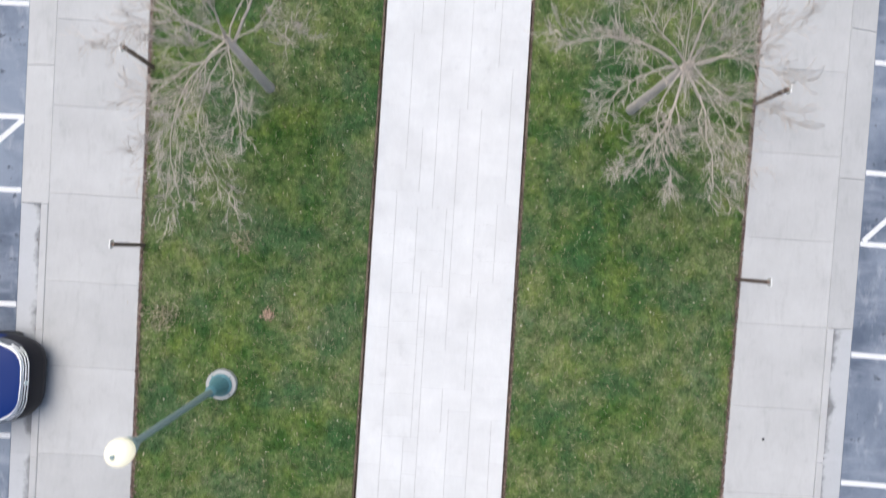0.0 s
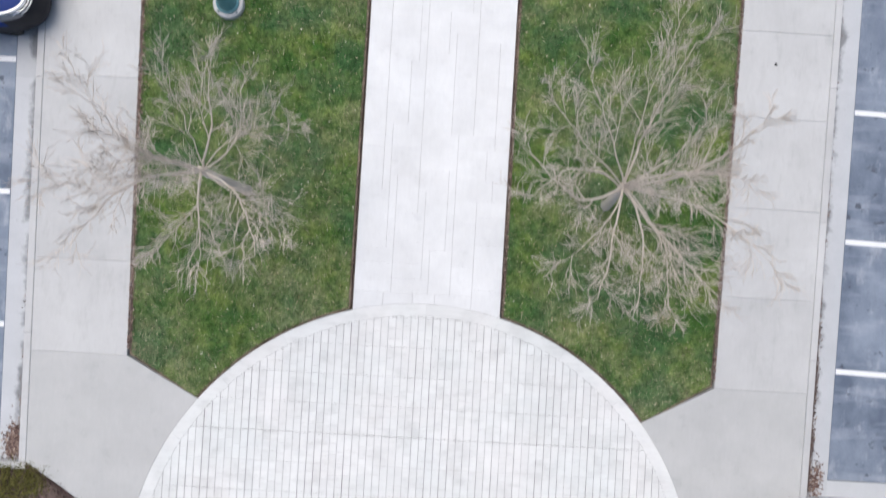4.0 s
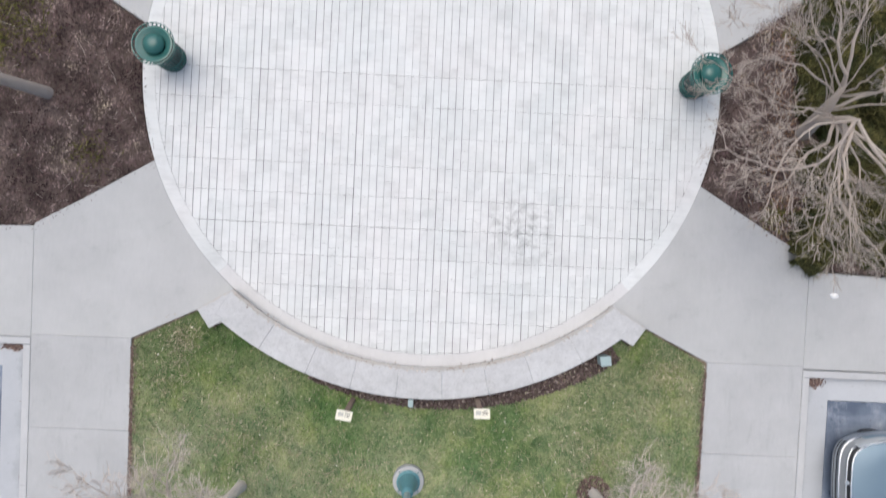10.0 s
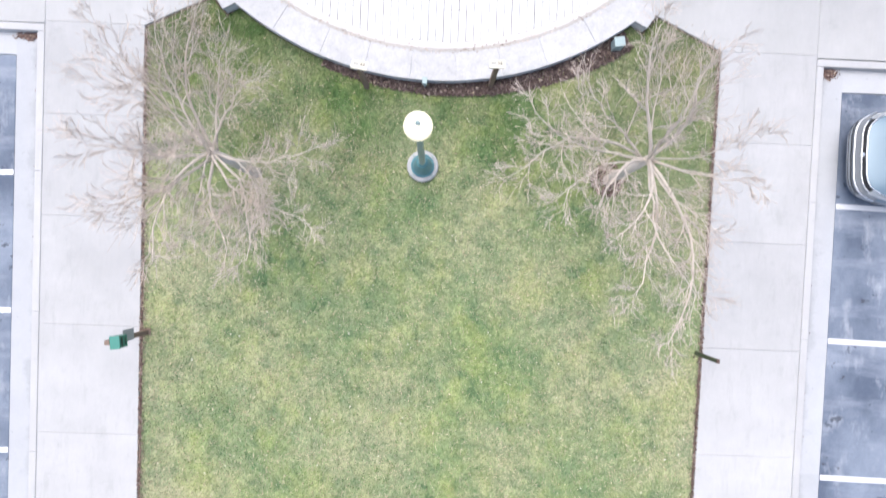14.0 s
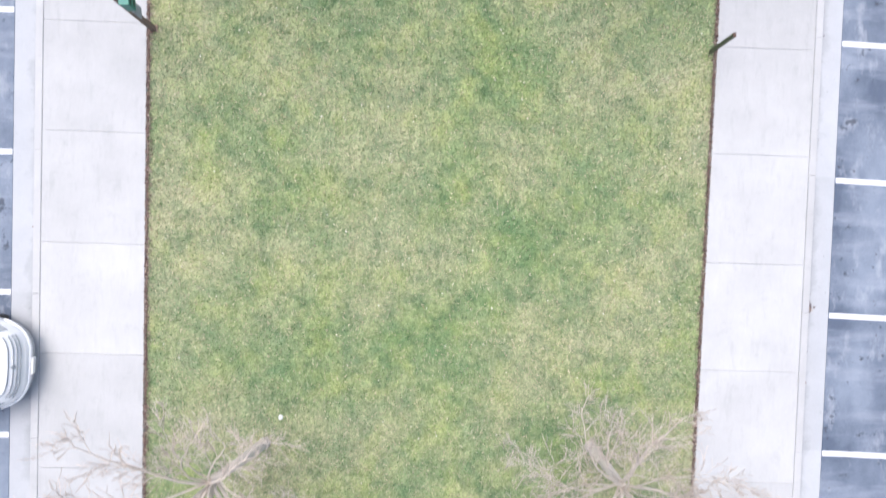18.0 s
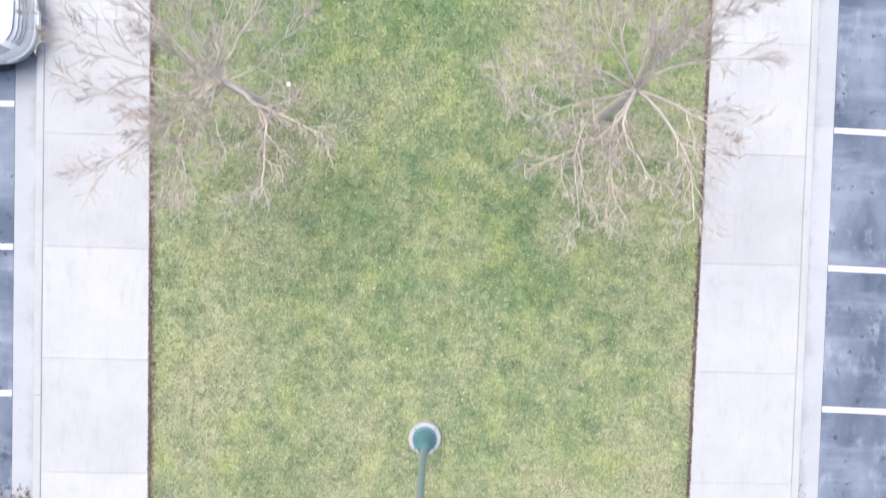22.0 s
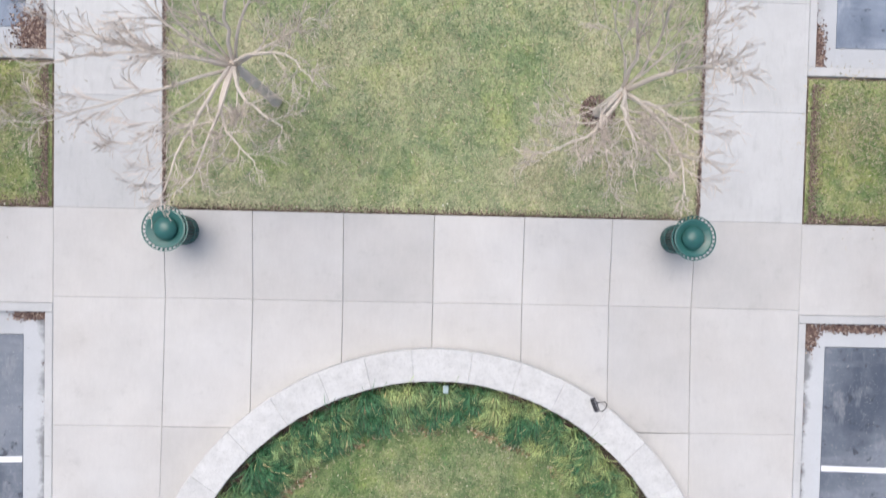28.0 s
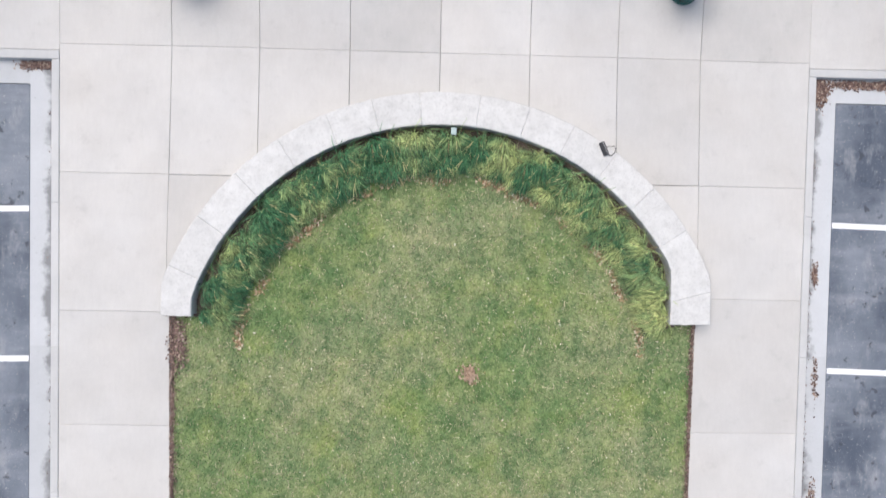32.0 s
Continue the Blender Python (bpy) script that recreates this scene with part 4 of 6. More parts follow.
def loft(rings, cap=True):
    verts = [p for r in rings for p in r]
    n = len(rings[0])
    faces = []
    for k in range(len(rings) - 1):
        faces += [(k * n + i, k * n + (i + 1) % n, (k + 1) * n + (i + 1) % n, (k + 1) * n + i) for i in range(n)]
    if cap:
        faces.append(tuple((len(rings) - 1) * n + i for i in range(n)))
    return verts, [tuple(reversed(f)) for f in faces]


def gloss(name, color, metal=0.0, rough=0.22, coat=1.0, spec=0.5):
    n = Nodes(name)
    m = n.done(n.mix(1.0, color, n.grey(n.noise(3, 3, 0.5), 0.94, 1.06), "MULTIPLY"), rough, None, metal=metal, spec=spec)
    n.bsdf.inputs["Coat Weight"].default_value = coat
    n.bsdf.inputs["Coat Roughness"].default_value = 0.06
    return m


M_CHROME = gloss("chrome", (0.80, 0.81, 0.83), 1.0, 0.30, 0.0)
M_TYRE = plain("tyre_rubber", (0.02, 0.02, 0.02), 0.8)
M_TRIM = plain("black_bumper_plastic", (0.014, 0.014, 0.020), 0.5, spec=0.25)
M_CARGLASS = gloss("tinted_car_glass", (0.02, 0.025, 0.03), 0.0, 0.05)
M_LENS = gloss("headlight_lens", (0.50, 0.53, 0.56), 0.4, 0.12)
M_DARKLENS = gloss("smoked_headlight_lens", (0.20, 0.21, 0.24), 0.5, 0.10)
M_FASCIA = plain("grey_fascia", (0.24, 0.255, 0.27), 0.45)
M_GRILLE = plain("grey_grille", (0.30, 0.32, 0.34), 0.4)
M_RIM = plain("alloy_rim", (0.45, 0.46, 0.47), 0.35, 0.9)


def nose(r, level, lo, hi, out=0.005):
    """Points round the front of the hull at a level between its rings, just proud of the skin."""
    k = min(int(level), len(r) - 2)
    f, n, pts = level - k, len(r[0]), []
    for i in range(lo, hi + 1):
        p = Vector(r[k][i % n]).lerp(Vector(r[k + 1][i % n]), f)
        pts.append(p + Vector((-out, out * (p.y > 0) - out * (p.y < 0), out)))
    return pts


def nose_patch(name, r, levels, lo, hi, material, parent, label="", out=0.005):
    """A piece of the front, lying on the skin between two levels."""
    rows = [nose(r, level, lo, hi, out) for level in levels]
    n = hi - lo + 1
    faces = [(k * n + i, k * n + i + 1, (k + 1) * n + i + 1, (k + 1) * n + i) for k in range(len(rows) - 1) for i in range(n - 1)]
    return link_mesh(name, [p for row in rows for p in row], [tuple(reversed(q)) for q in faces], material, parent, label, True)


def nose_bar(name, r, level, lo, hi, radius, material, parent, label=""):
    v, f = [], []
    pts = nose(r, level, lo, hi, 0.008)
    tube_data(pts, [radius] * len(pts), 6, v, f)
    return link_mesh(name, v, f, material, parent, label, True)


def car(label, paint, bumper, length=4.7, half=0.92, hood_z=0.0, style="chrome", plate=False, blunt=3.4, snub=1.0):
    c = thing("car", label, "car", "parked cars")
    z, L = hood_z, length
    r = [ring(0.16, L - 0.14, half - 0.10, blunt, 0.20, 0.20), ring(0.05, L - 0.05, half - 0.03, blunt, 0.30, 0.30), ring(0.0, L, half, blunt, 0.46, 0.46),
         ring(0.015, L - 0.01, half, blunt, 0.60, 0.66), ring(0.05 * snub, L - 0.03, half - 0.015, blunt, 0.70 + z, 0.80 + z), ring(0.10 * snub, L - 0.06, half - 0.04, blunt, 0.78 + z, 0.92 + z),
         ring(0.19 * snub, L - 0.10, half - 0.09, blunt, 0.845 + z, 1.00 + z), ring(0.26 * snub, L - 0.14, half - 0.13, blunt, 0.868 + z, 1.02 + z),
         ring(0.55, L - 0.4, half - 0.34, blunt, 0.905 + z, 1.05 + z), ring(1.1, L - 1.0, half - 0.62, blunt, 0.94 + z, 1.06 + z)]
    link_mesh("bumper", *loft(r[:4], False), bumper, c, smooth=True)
    link_mesh("body", *loft(r[3:7], False), paint, c, smooth=True)
    link_mesh("bonnet", *loft(r[6:]), paint, c, smooth=True)
    for y in (-1, 1):
        crease, f = [], []
        tube_data([Vector((0.46, y * (half - 0.36), 0.893 + z)), Vector((0.9, y * (half - 0.38), 0.955 + z)), Vector((1.4, y * (half - 0.34), 1.035 + z))], [0.012] * 3, 6, crease, f)
        link_mesh("bonnet_crease", crease, f, paint, c, smooth=True)
    # cabin
    x0 = 1.35
    cab = [ring(x0, L - 0.25, half - 0.10, 5, 1.00 + z, 1.00 + z), ring(x0 + 0.30, L - 0.42, half - 0.16, 5, 1.28 + z, 1.28 + z), ring(x0 + 0.62, L - 0.62, half - 0.24, 5, 1.52 + z, 1.52 + z)]
    link_mesh("glasshouse", *loft(cab, False), M_CARGLASS, c, "dark tinted windows", True)
    roof = [cab[2], ring(x0 + 0.68, L - 0.68, half - 0.27, 5, 1.565 + z, 1.565 + z), ring(x0 + 1.0, L - 1.0, half - 0.5, 5, 1.60 + z, 1.60 + z)]
    link_mesh("roof", *loft(roof), paint, c, smooth=True)
    for y in (-1, 1):
        v, f = [], []
        tube_data([Vector((x0 + 0.02, y * (half - 0.15), 1.01 + z)), Vector((x0 + 0.34, y * (half - 0.20), 1.30 + z)), Vector((x0 + 0.66, y * (half - 0.28), 1.54 + z))], [0.035] * 3, 6, v, f)
        link_mesh("pillar", v, f, paint, c, smooth=True)
        part("mirror", box((0.13, 0.22, 0.15), (x0 + 0.25, y * (half + 0.08), 1.06 + z), (0, 0, 8 * y), 0.035), paint, c)
        lo, hi = (4, 8) if y > 0 else (-8, -4)
        lens = nose_patch("headlight", r, (4.3, 5.0, 5.85), lo, hi, M_LENS if style != "chrome" else M_DARKLENS, c, "flush headlight", 0.007)
        nose_bar("lens_rim", r, 5.88, lo, hi, 0.010, M_CHROME if style != "white" else M_GRILLE, lens)
        for x in (0.95, L - 0.95):
            w = part("wheel", lathe([(0.16, -0.10), (0.30, -0.11), (0.345, -0.08), (0.355, 0.0), (0.345, 0.08), (0.30, 0.11), (0.16, 0.10)], 28), M_TYRE, c, "black tyre")
            w.matrix_basis = pose(x, y * (half - 0.20), 0.355, 90, 0, 0)
            part("rim", lathe([(0.0, -0.06), (0.10, -0.075), (0.22, -0.07), (0.235, -0.10), (0.235, 0.10), (0.22, 0.07), (0.10, 0.075), (0, 0.06)], 20), M_RIM, w)
    if style == "chrome":
        nose_patch("grille", r, (2.2, 3.0, 4.0, 5.0, 5.9), -7, 7, M_TRIM, c, "black grille and fascia", 0.004)
        nose_bar("bonnet_edge_trim", r, 6.05, -8, 8, 0.027, M_CHROME, c)
        for level, span in ((5.70, 5), (5.30, 5), (4.85, 4)):
            nose_bar("grille_bar", r, level, -span, span, 0.013, M_CHROME, c)
    elif style == "silver":
        nose_patch("grille", r, (5.0, 5.5, 5.95), -4, 4, M_DARK, c, "narrow black grille", 0.005)
        nose_patch("fascia", r, (2.95, 4.0, 5.0), -6, 6, M_FASCIA, c, "grey plastic fascia", 0.004)
        nose_bar("grille_bar", r, 5.0, -4, 4, 0.014, M_CHROME, c)
        nose_bar("grille_bar", r, 6.0, -5, 5, 0.014, M_CHROME, c)
        nose_bar("bumper_line", r, 2.9, -6, 6, 0.018, M_CHROME, c)
        nose_patch("lower_grille", r, (1.6, 2.4), -4, 4, M_TRIM, c, "", 0.006)
    else:
        for level in (5.9, 5.2, 4.6, 4.0):
            nose_bar("grille_bar", r, level, -3, 3, 0.011, M_GRILLE, c)
        nose_patch("lower_grille", r, (1.4, 2.2), -5, 5, M_GRILLE, c, "", 0.006)
        nose_bar("bumper_line", r, 2.3, -6, 6, 0.022, paint, c)
    badge = part("badge", lathe([(0.0, 0.0), (0.045, 0.0), (0.04, 0.010), (0, 0.014)], 16), M_CHROME if style != "white" else M_GRILLE, c)
    at = nose(r, 5.2, 0, 0, 0.008)[0]
    badge.matrix_basis = pose(at.x, 0, at.z, 0, -58, 0)
    if plate:
        part("number_plate", box((0.03, 0.31, 0.15), (-0.035, 0.02, 0.47), (0, -18, 0), 0.006), M_WHITE, c, "white number plate")
    for y in (-1, 1):
        v, f = [], []
        tube_data([Vector((1.36, y * 0.08, 1.068 + z)), Vector((1.40, y * 0.34, 1.072 + z)), Vector((1.47, y * 0.62, 1.066 + z))], [0.012] * 3, 5, v, f)
        link_mesh("wiper", v, f, M_DARK, c)
    return c


blue = car("dark blue sport utility car with a black bumper and chrome grille", gloss("blue_paint", (0.007, 0.028, 0.155), 0.0, 0.45, 0.04, 0.15), M_TRIM, 4.75, 0.96, 0.05, blunt=4.0, snub=0.85)
blue.matrix_world = pose(-7.97, 11.82, Z_ROAD, 0, 0, 180)
silver = car("pale blue-grey car parked nose to the kerb", gloss("silver_blue_paint", (0.155, 0.225, 0.28), 0.25, 0.38, 0.25), gloss("silver_bumper", (0.30, 0.33, 0.36), 0.3, 0.35), 4.8, 0.97, -0.05, "silver", blunt=4.6, snub=0.6)
silver.matrix_world = pose(8.31, -7.66, Z_ROAD)
white = car("white car parked nose over the kerb", gloss("white_paint", (0.80, 0.81, 0.82), 0.0, 0.25), bpy.data.materials["white_paint"], 4.6, 0.97, 0.0, "white", True, 3.5)
white.matrix_world = pose(-7.43, -18.26, Z_ROAD, 0, 0, 180)


# ---- grass, leaves and border plants ----
def inside(poly, x, y):
    """Which of the points lie in the polygon."""
    hit = np.zeros(len(x), bool)
    n = len(poly)
    for i in range(n):
        (x0, y0), (x1, y1) = poly[i - 1], poly[i]
        cross_ = (y0 > y) != (y1 > y)
        with np.errstate(divide="ignore", invalid="ignore"):
            hit ^= cross_ & (x < (x1 - x0) * (y - y0) / (y1 - y0) + x0)
    return hit


def triangles(name, co, material, parent=None, label="", category=""):
    """One mesh of loose triangles; co is an array (n, 3, 3)."""
    n = len(co)
    me = bpy.data.meshes.new(name)
    me.vertices.add(3 * n)
    me.vertices.foreach_set("co", co.reshape(-1).astype(np.float32))
    me.loops.add(3 * n)
    me.loops.foreach_set("vertex_index", np.arange(3 * n, dtype=np.int32))
    me.polygons.add(n)
    me.polygons.foreach_set("loop_start", np.arange(0, 3 * n, 3, dtype=np.int32))
    me.materials.append(material)
    me.update(calc_edges=True)
    ob = new(name, me)
    if parent is not None:
        ob.parent = parent
    return tagged(ob, label, category, kind="stuff")


def blades(rs, x, y, z0, low, high, width, lean):
    """Upright blades, each one a leaning triangle."""
    n = len(x)
    h = rs.uniform(low, high, n)
    a = rs.uniform(0, 2 * np.pi, n)
    tilt = np.abs(rs.normal(0, lean, n))
    b = rs.uniform(0, 2 * np.pi, n)
    w = width * rs.uniform(0.6, 1.4, n)
    co = np.empty((n, 3, 3))
    for k, sgn in ((0, -1), (1, 1)):
        co[:, k, 0] = x + sgn * w * np.cos(a)
        co[:, k, 1] = y + sgn * w * np.sin(a)
        co[:, k, 2] = z0
    co[:, 2, 0] = x + h * tilt * np.cos(b)
    co[:, 2, 1] = y + h * tilt * np.sin(b)
    co[:, 2, 2] = z0 + h
    return co


rs = np.random.RandomState(4)
for name, poly in LAWNS.items():
    xs, ys = [p[0] for p in poly], [p[1] for p in poly]
    y_lo, y_hi = max(min(ys), -45.0), min(max(ys), 23.0)
    x_lo, x_hi = max(min(xs), -10.6), min(max(xs), 10.6)
    n = int(1250 * (x_hi - x_lo) * (y_hi - y_lo))
    x, y = rs.uniform(x_lo, x_hi, n), rs.uniform(y_lo, y_hi, n)
    keep = inside(poly, x + rs.normal(0, 0.018, n), y + rs.normal(0, 0.018, n))
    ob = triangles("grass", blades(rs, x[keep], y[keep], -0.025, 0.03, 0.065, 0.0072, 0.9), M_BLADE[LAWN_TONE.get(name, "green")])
    tagged(ob, "short mown grass, green and straw-coloured", "grass")


def litter_mat():
    n = Nodes("dead_leaves")
    c = n.ramp(n.island, [(0.0, (0.10, 0.06, 0.04)), (0.35, (0.26, 0.17, 0.10)), (0.7, (0.42, 0.31, 0.19)), (1.0, (0.66, 0.60, 0.48))])
    return n.done(c, 0.8, spec=0.2)


M_LEAF = litter_mat()
drift = Nodes("wet_leaves")
M_GUTTERLEAF = drift.done(drift.ramp(drift.island, [(0.0, (0.07, 0.045, 0.042)), (0.6, (0.17, 0.115, 0.10)), (0.9, (0.30, 0.22, 0.18)), (1.0, (0.48, 0.40, 0.33))]), 0.9, spec=0.15)
chip = Nodes("mulch_chips")
M_CHIP = chip.done(chip.ramp(chip.island, [(0.0, (0.045, 0.032, 0.030)), (0.7, (0.115, 0.085, 0.078)), (0.95, (0.20, 0.155, 0.14)), (1.0, (0.40, 0.34, 0.29))]), 0.9, spec=0.15)


def flakes(rs, x, y, z, low, high, curl=0.35):
    """Fallen leaves: flat, slightly tilted triangles."""
    n = len(x)
    a = rs.uniform(0, 2 * np.pi, n)
    r = rs.uniform(low, high, n)
    co = np.empty((n, 3, 3))
    for k in range(3):
        t = a + 2.1 * k
        co[:, k, 0] = x + r * np.cos(t) * (1.0 if k else 1.4)
        co[:, k, 1] = y + r * np.sin(t) * (1.0 if k else 1.4)
        co[:, k, 2] = z + np.abs(rs.normal(0, curl, n)) * r
    return co


PATCHES = [(-5.80, 13.20, 0.34, 600), (-4.28, 14.85, 0.28, 300), (4.90, 5.91, 0.28, 320), (-4.80, -5.55, 0.36, 520), (-5.0, -6.3, 0.5, 380), (5.0, -5.9, 0.5, 360), (-3.6, -7.6, 0.9, 900), (3.7, -7.7, 0.8, 700), (-1.6, -8.3, 0.9, 700), (1.7, -8.2, 0.8, 500), (-3.4, -9.6, 0.9, 600),
           (-3.1, -20.4, 0.8, 600), (3.4, -20.2, 0.8, 560), (-3.0, -29.4, 0.6, 420), (3.4, -29.9, 0.7, 700), (2.0, -30.3, 0.6, 360), (-1.6, -29.9, 0.7, 380), (-4.4, -30.2, 0.5, 300), (8.2, -29.2, 0.9, 1900), (9.5, -30.0, 1.1, 2200), (-8.2, -29.2, 0.9, 1900), (-9.5, -30.0, 1.1, 2200), (0.4, -28.6, 1.3, 900), (-2.2, -27.4, 1.2, 700)]
# sparse leaves on the lawns
sets = []
for name, poly in LAWNS.items():
    xs, ys = [p[0] for p in poly], [p[1] for p in poly]
    x_lo, x_hi, y_lo, y_hi = max(min(xs), -10.6), min(max(xs), 10.6), max(min(ys), -45.0), min(max(ys), 23.0)
    n = int(15.0 * (x_hi - x_lo) * (y_hi - y_lo))
    x, y = rs.uniform(x_lo, x_hi, n), rs.uniform(y_lo, y_hi, n)
    keep = inside(poly, x, y)
    sets.append(flakes(rs, x[keep], y[keep], 0.022, 0.007, 0.020))
fleck = Nodes("bleached_leaves")
M_FLECK = fleck.done(fleck.ramp(fleck.island, [(0.0, (0.28, 0.20, 0.11)), (0.4, (0.48, 0.40, 0.26)), (0.8, (0.66, 0.60, 0.45)), (1.0, (0.80, 0.77, 0.68))]), 0.7, spec=0.2)
triangles("fallen_leaves", np.concatenate(sets), M_FLECK, None, "scattered pale dead leaves on the grass", "leaves")

# worn patches of dead thatch in the lawns
sets = []
for x, y, r, n in PATCHES:
    sets.append(blades(rs, x + rs.normal(0, r, n) * 0.55, y + rs.normal(0, r, n) * 0.55, 0.005, 0.03, 0.06, 0.010, 1.0))
thatch = Nodes("dead_thatch")
M_THATCH = thatch.done(thatch.mix(thatch.island, (0.36, 0.31, 0.21), (0.60, 0.54, 0.40)), 0.8, spec=0.15)
triangles("dead_thatch", np.concatenate(sets), M_THATCH, None, "worn patches of pale dead grass", "dead grass")

# leaves and soil gathered along the edges of the paving
sets = []


def edge_leaves(ax, ay, bx, by, per_metre, width, z=0.0, size=(0.006, 0.018)):
    n = int(per_metre * math.hypot(bx - ax, by - ay))
    f = rs.uniform(0, 1, n)
    off = np.abs(rs.normal(0, width, n))
    L = math.hypot(bx - ax, by - ay)
    nx, ny = -(by - ay) / L, (bx - ax) / L
    sets.append(flakes(rs, ax + (bx - ax) * f + nx * off, ay + (by - ay) * f + ny * off, z, *size))


for y0, y1 in ((4.6, 23.0), (-31.0, -5.7), (-46.0, -37.9)):
    edge_leaves(x_grass(y0) - 0.01, y0, x_grass(y1) - 0.01, y1, 150, 0.045, 0.022, (0.008, 0.022))
    edge_leaves(0.01 - x_grass(y1), y1, 0.01 - x_grass(y0), y0, 190, 0.055, 0.022, (0.008, 0.022))
edge_leaves(-HALF_WALK, 5.8, -HALF_WALK, 23, 50, 0.03, -0.005)
edge_leaves(HALF_WALK, 23, HALF_WALK, 5.8, 80, 0.045, -0.005)
edge_leaves(-5.1, -31.1, 5.1, -31.1, 170, 0.06, 0.0)
for s in (-1, 1):
    a, b = (s * 7.25, -31.12), (s * 10.5, -31.12)
    edge_leaves(*(a if s > 0 else b), *(b if s > 0 else a), 420, 0.11, 0.02)
    a, b = (s * 7.28, -31.1), (s * 7.34, -28.4)
    edge_leaves(*(b if s > 0 else a), *(a if s > 0 else b), 620, 0.12, 0.02)
for y0, y1, near_, wide_ in ((-46.0, -37.9, 160, 0.05),):
    edge_leaves(x_grass(y0), y0, x_grass(y1), y1, near_, wide_, 0.0)
    edge_leaves(-x_grass(y1), y1, -x_grass(y0), y0, near_, wide_, 0.0)
edge_leaves(HALF_WALK, 16, HALF_WALK, 6.2, 70, 0.06, -0.002)
triangles("edge_litter", np.concatenate(sets), M_GUTTERLEAF, None, "brown dead leaves gathered along the paving edges", "leaves")

# drifts of leaves in the corners of the gutters
sets = []
for x, y, dx, dy, n in ((-8.36, 2.50, 0.14, 0.28, 900), (8.42, 2.62, 0.10, 0.25, 260), (-7.72, -27.82, 0.26, 0.34, 1900), (7.52, -27.72, 0.12, 0.36, 1500), (7.46, -27.0, 0.03, 0.50, 420), (7.44, -33.28, 0.12, 0.20, 900), (-7.56, -33.20, 0.26, 0.06, 600), (8.35, -33.18, 0.6, 0.06, 1100), (-4.78, -38.35, 0.12, 0.42, 420), (7.38, -36.9, 0.04, 0.16, 160), (8.12, -5.87, 0.14, 0.08, 300), (-8.2, -5.83, 0.18, 0.06, 260), (7.40, -39.0, 0.04, 0.35, 70), (7.35, -41.2, 0.06, 0.25, 90), (7.76, -16.83, 0.05, 0.08, 50)):
    sets.append(flakes(rs, x + rs.normal(0, dx, n) * 0.7, y + rs.normal(0, dy, n) * 0.7, 0.02 if abs(x) < 5 else -0.138, 0.010, 0.032))
for s, y0, y1, per in ((1, 2.4, 9.0, 420), (1, 9.0, 14.0, 90), (-1, 2.4, 6.0, 160), (-1, 6.0, 15.0, 50), (1, -44.0, -34.0, 230), (-1, -44.0, -34.0, 70), (1, -27.5, -6.3, 8), (-1, -27.5, -6.3, 14)):
    n = int(per * (y1 - y0))
    y = rs.uniform(y0, y1, n)
    gathered = np.sin(y * 2.3) + np.sin(y * 5.9 + 1.0) + rs.normal(0, 0.8, n) > -0.5
    y = y[gathered]
    sets.append(flakes(rs, s * (8.103 + 0.0246 * y + 0.012 + np.abs(rs.normal(0, 0.045, len(y)))), y, -0.146, 0.006, 0.022))
n = 5200
y = 2.4 + 3.6 * rs.beta(1.0, 1.7, n)
y = y[np.sin(y * 3.1) + np.sin(y * 7.7) + rs.normal(0, 0.8, n) > -1.0]
triangles("gutter_dirt", flakes(rs, 8.103 + 0.0246 * y + 0.008 + np.abs(rs.normal(0, 0.055, len(y))), y, -0.142, 0.010, 0.028, 0.3), M_CHIP, None, "dark red-brown rotten leaves along the foot of the kerb", "leaves")
triangles("gutter_leaves", np.concatenate(sets), M_GUTTERLEAF, None, "drifts of brown leaves in the gutter corners", "leaves")

# mulch chips behind the plaza wall and leaf mould in the beds
n = 4200
a = np.radians(rs.uniform(250, 306, n))
r = 6.47 + rs.uniform(0, 1, n) * (0.13 + 0.30 * (np.degrees(a) - 250) / 56)
triangles("mulch", flakes(rs, r * np.cos(a), r * np.sin(a), 0.0, 0.012, 0.035, 0.6), M_CHIP, None, "dark bark mulch chips behind the wall", "mulch")
M_MOULD = Nodes("leaf_mould")
tint_ = M_MOULD.ramp(M_MOULD.noise(1.3, 5, 0.65), [(0.38, (0.040, 0.024, 0.024)), (0.49, (0.098, 0.066, 0.062)), (0.57, (0.175, 0.130, 0.120)), (0.68, (0.25, 0.205, 0.155))])
tint_ = M_MOULD.mix(1.0, tint_, M_MOULD.ramp(M_MOULD.noise(4.2, 4, 0.65), [(0.36, 0.50), (0.50, 1.0), (0.64, 1.75)]), "MULTIPLY")
M_MOULD = M_MOULD.done(M_MOULD.mix(1.0, tint_, M_MOULD.grey(M_MOULD.island, 0.4, 1.6), "MULTIPLY"), 0.9, spec=0.15)
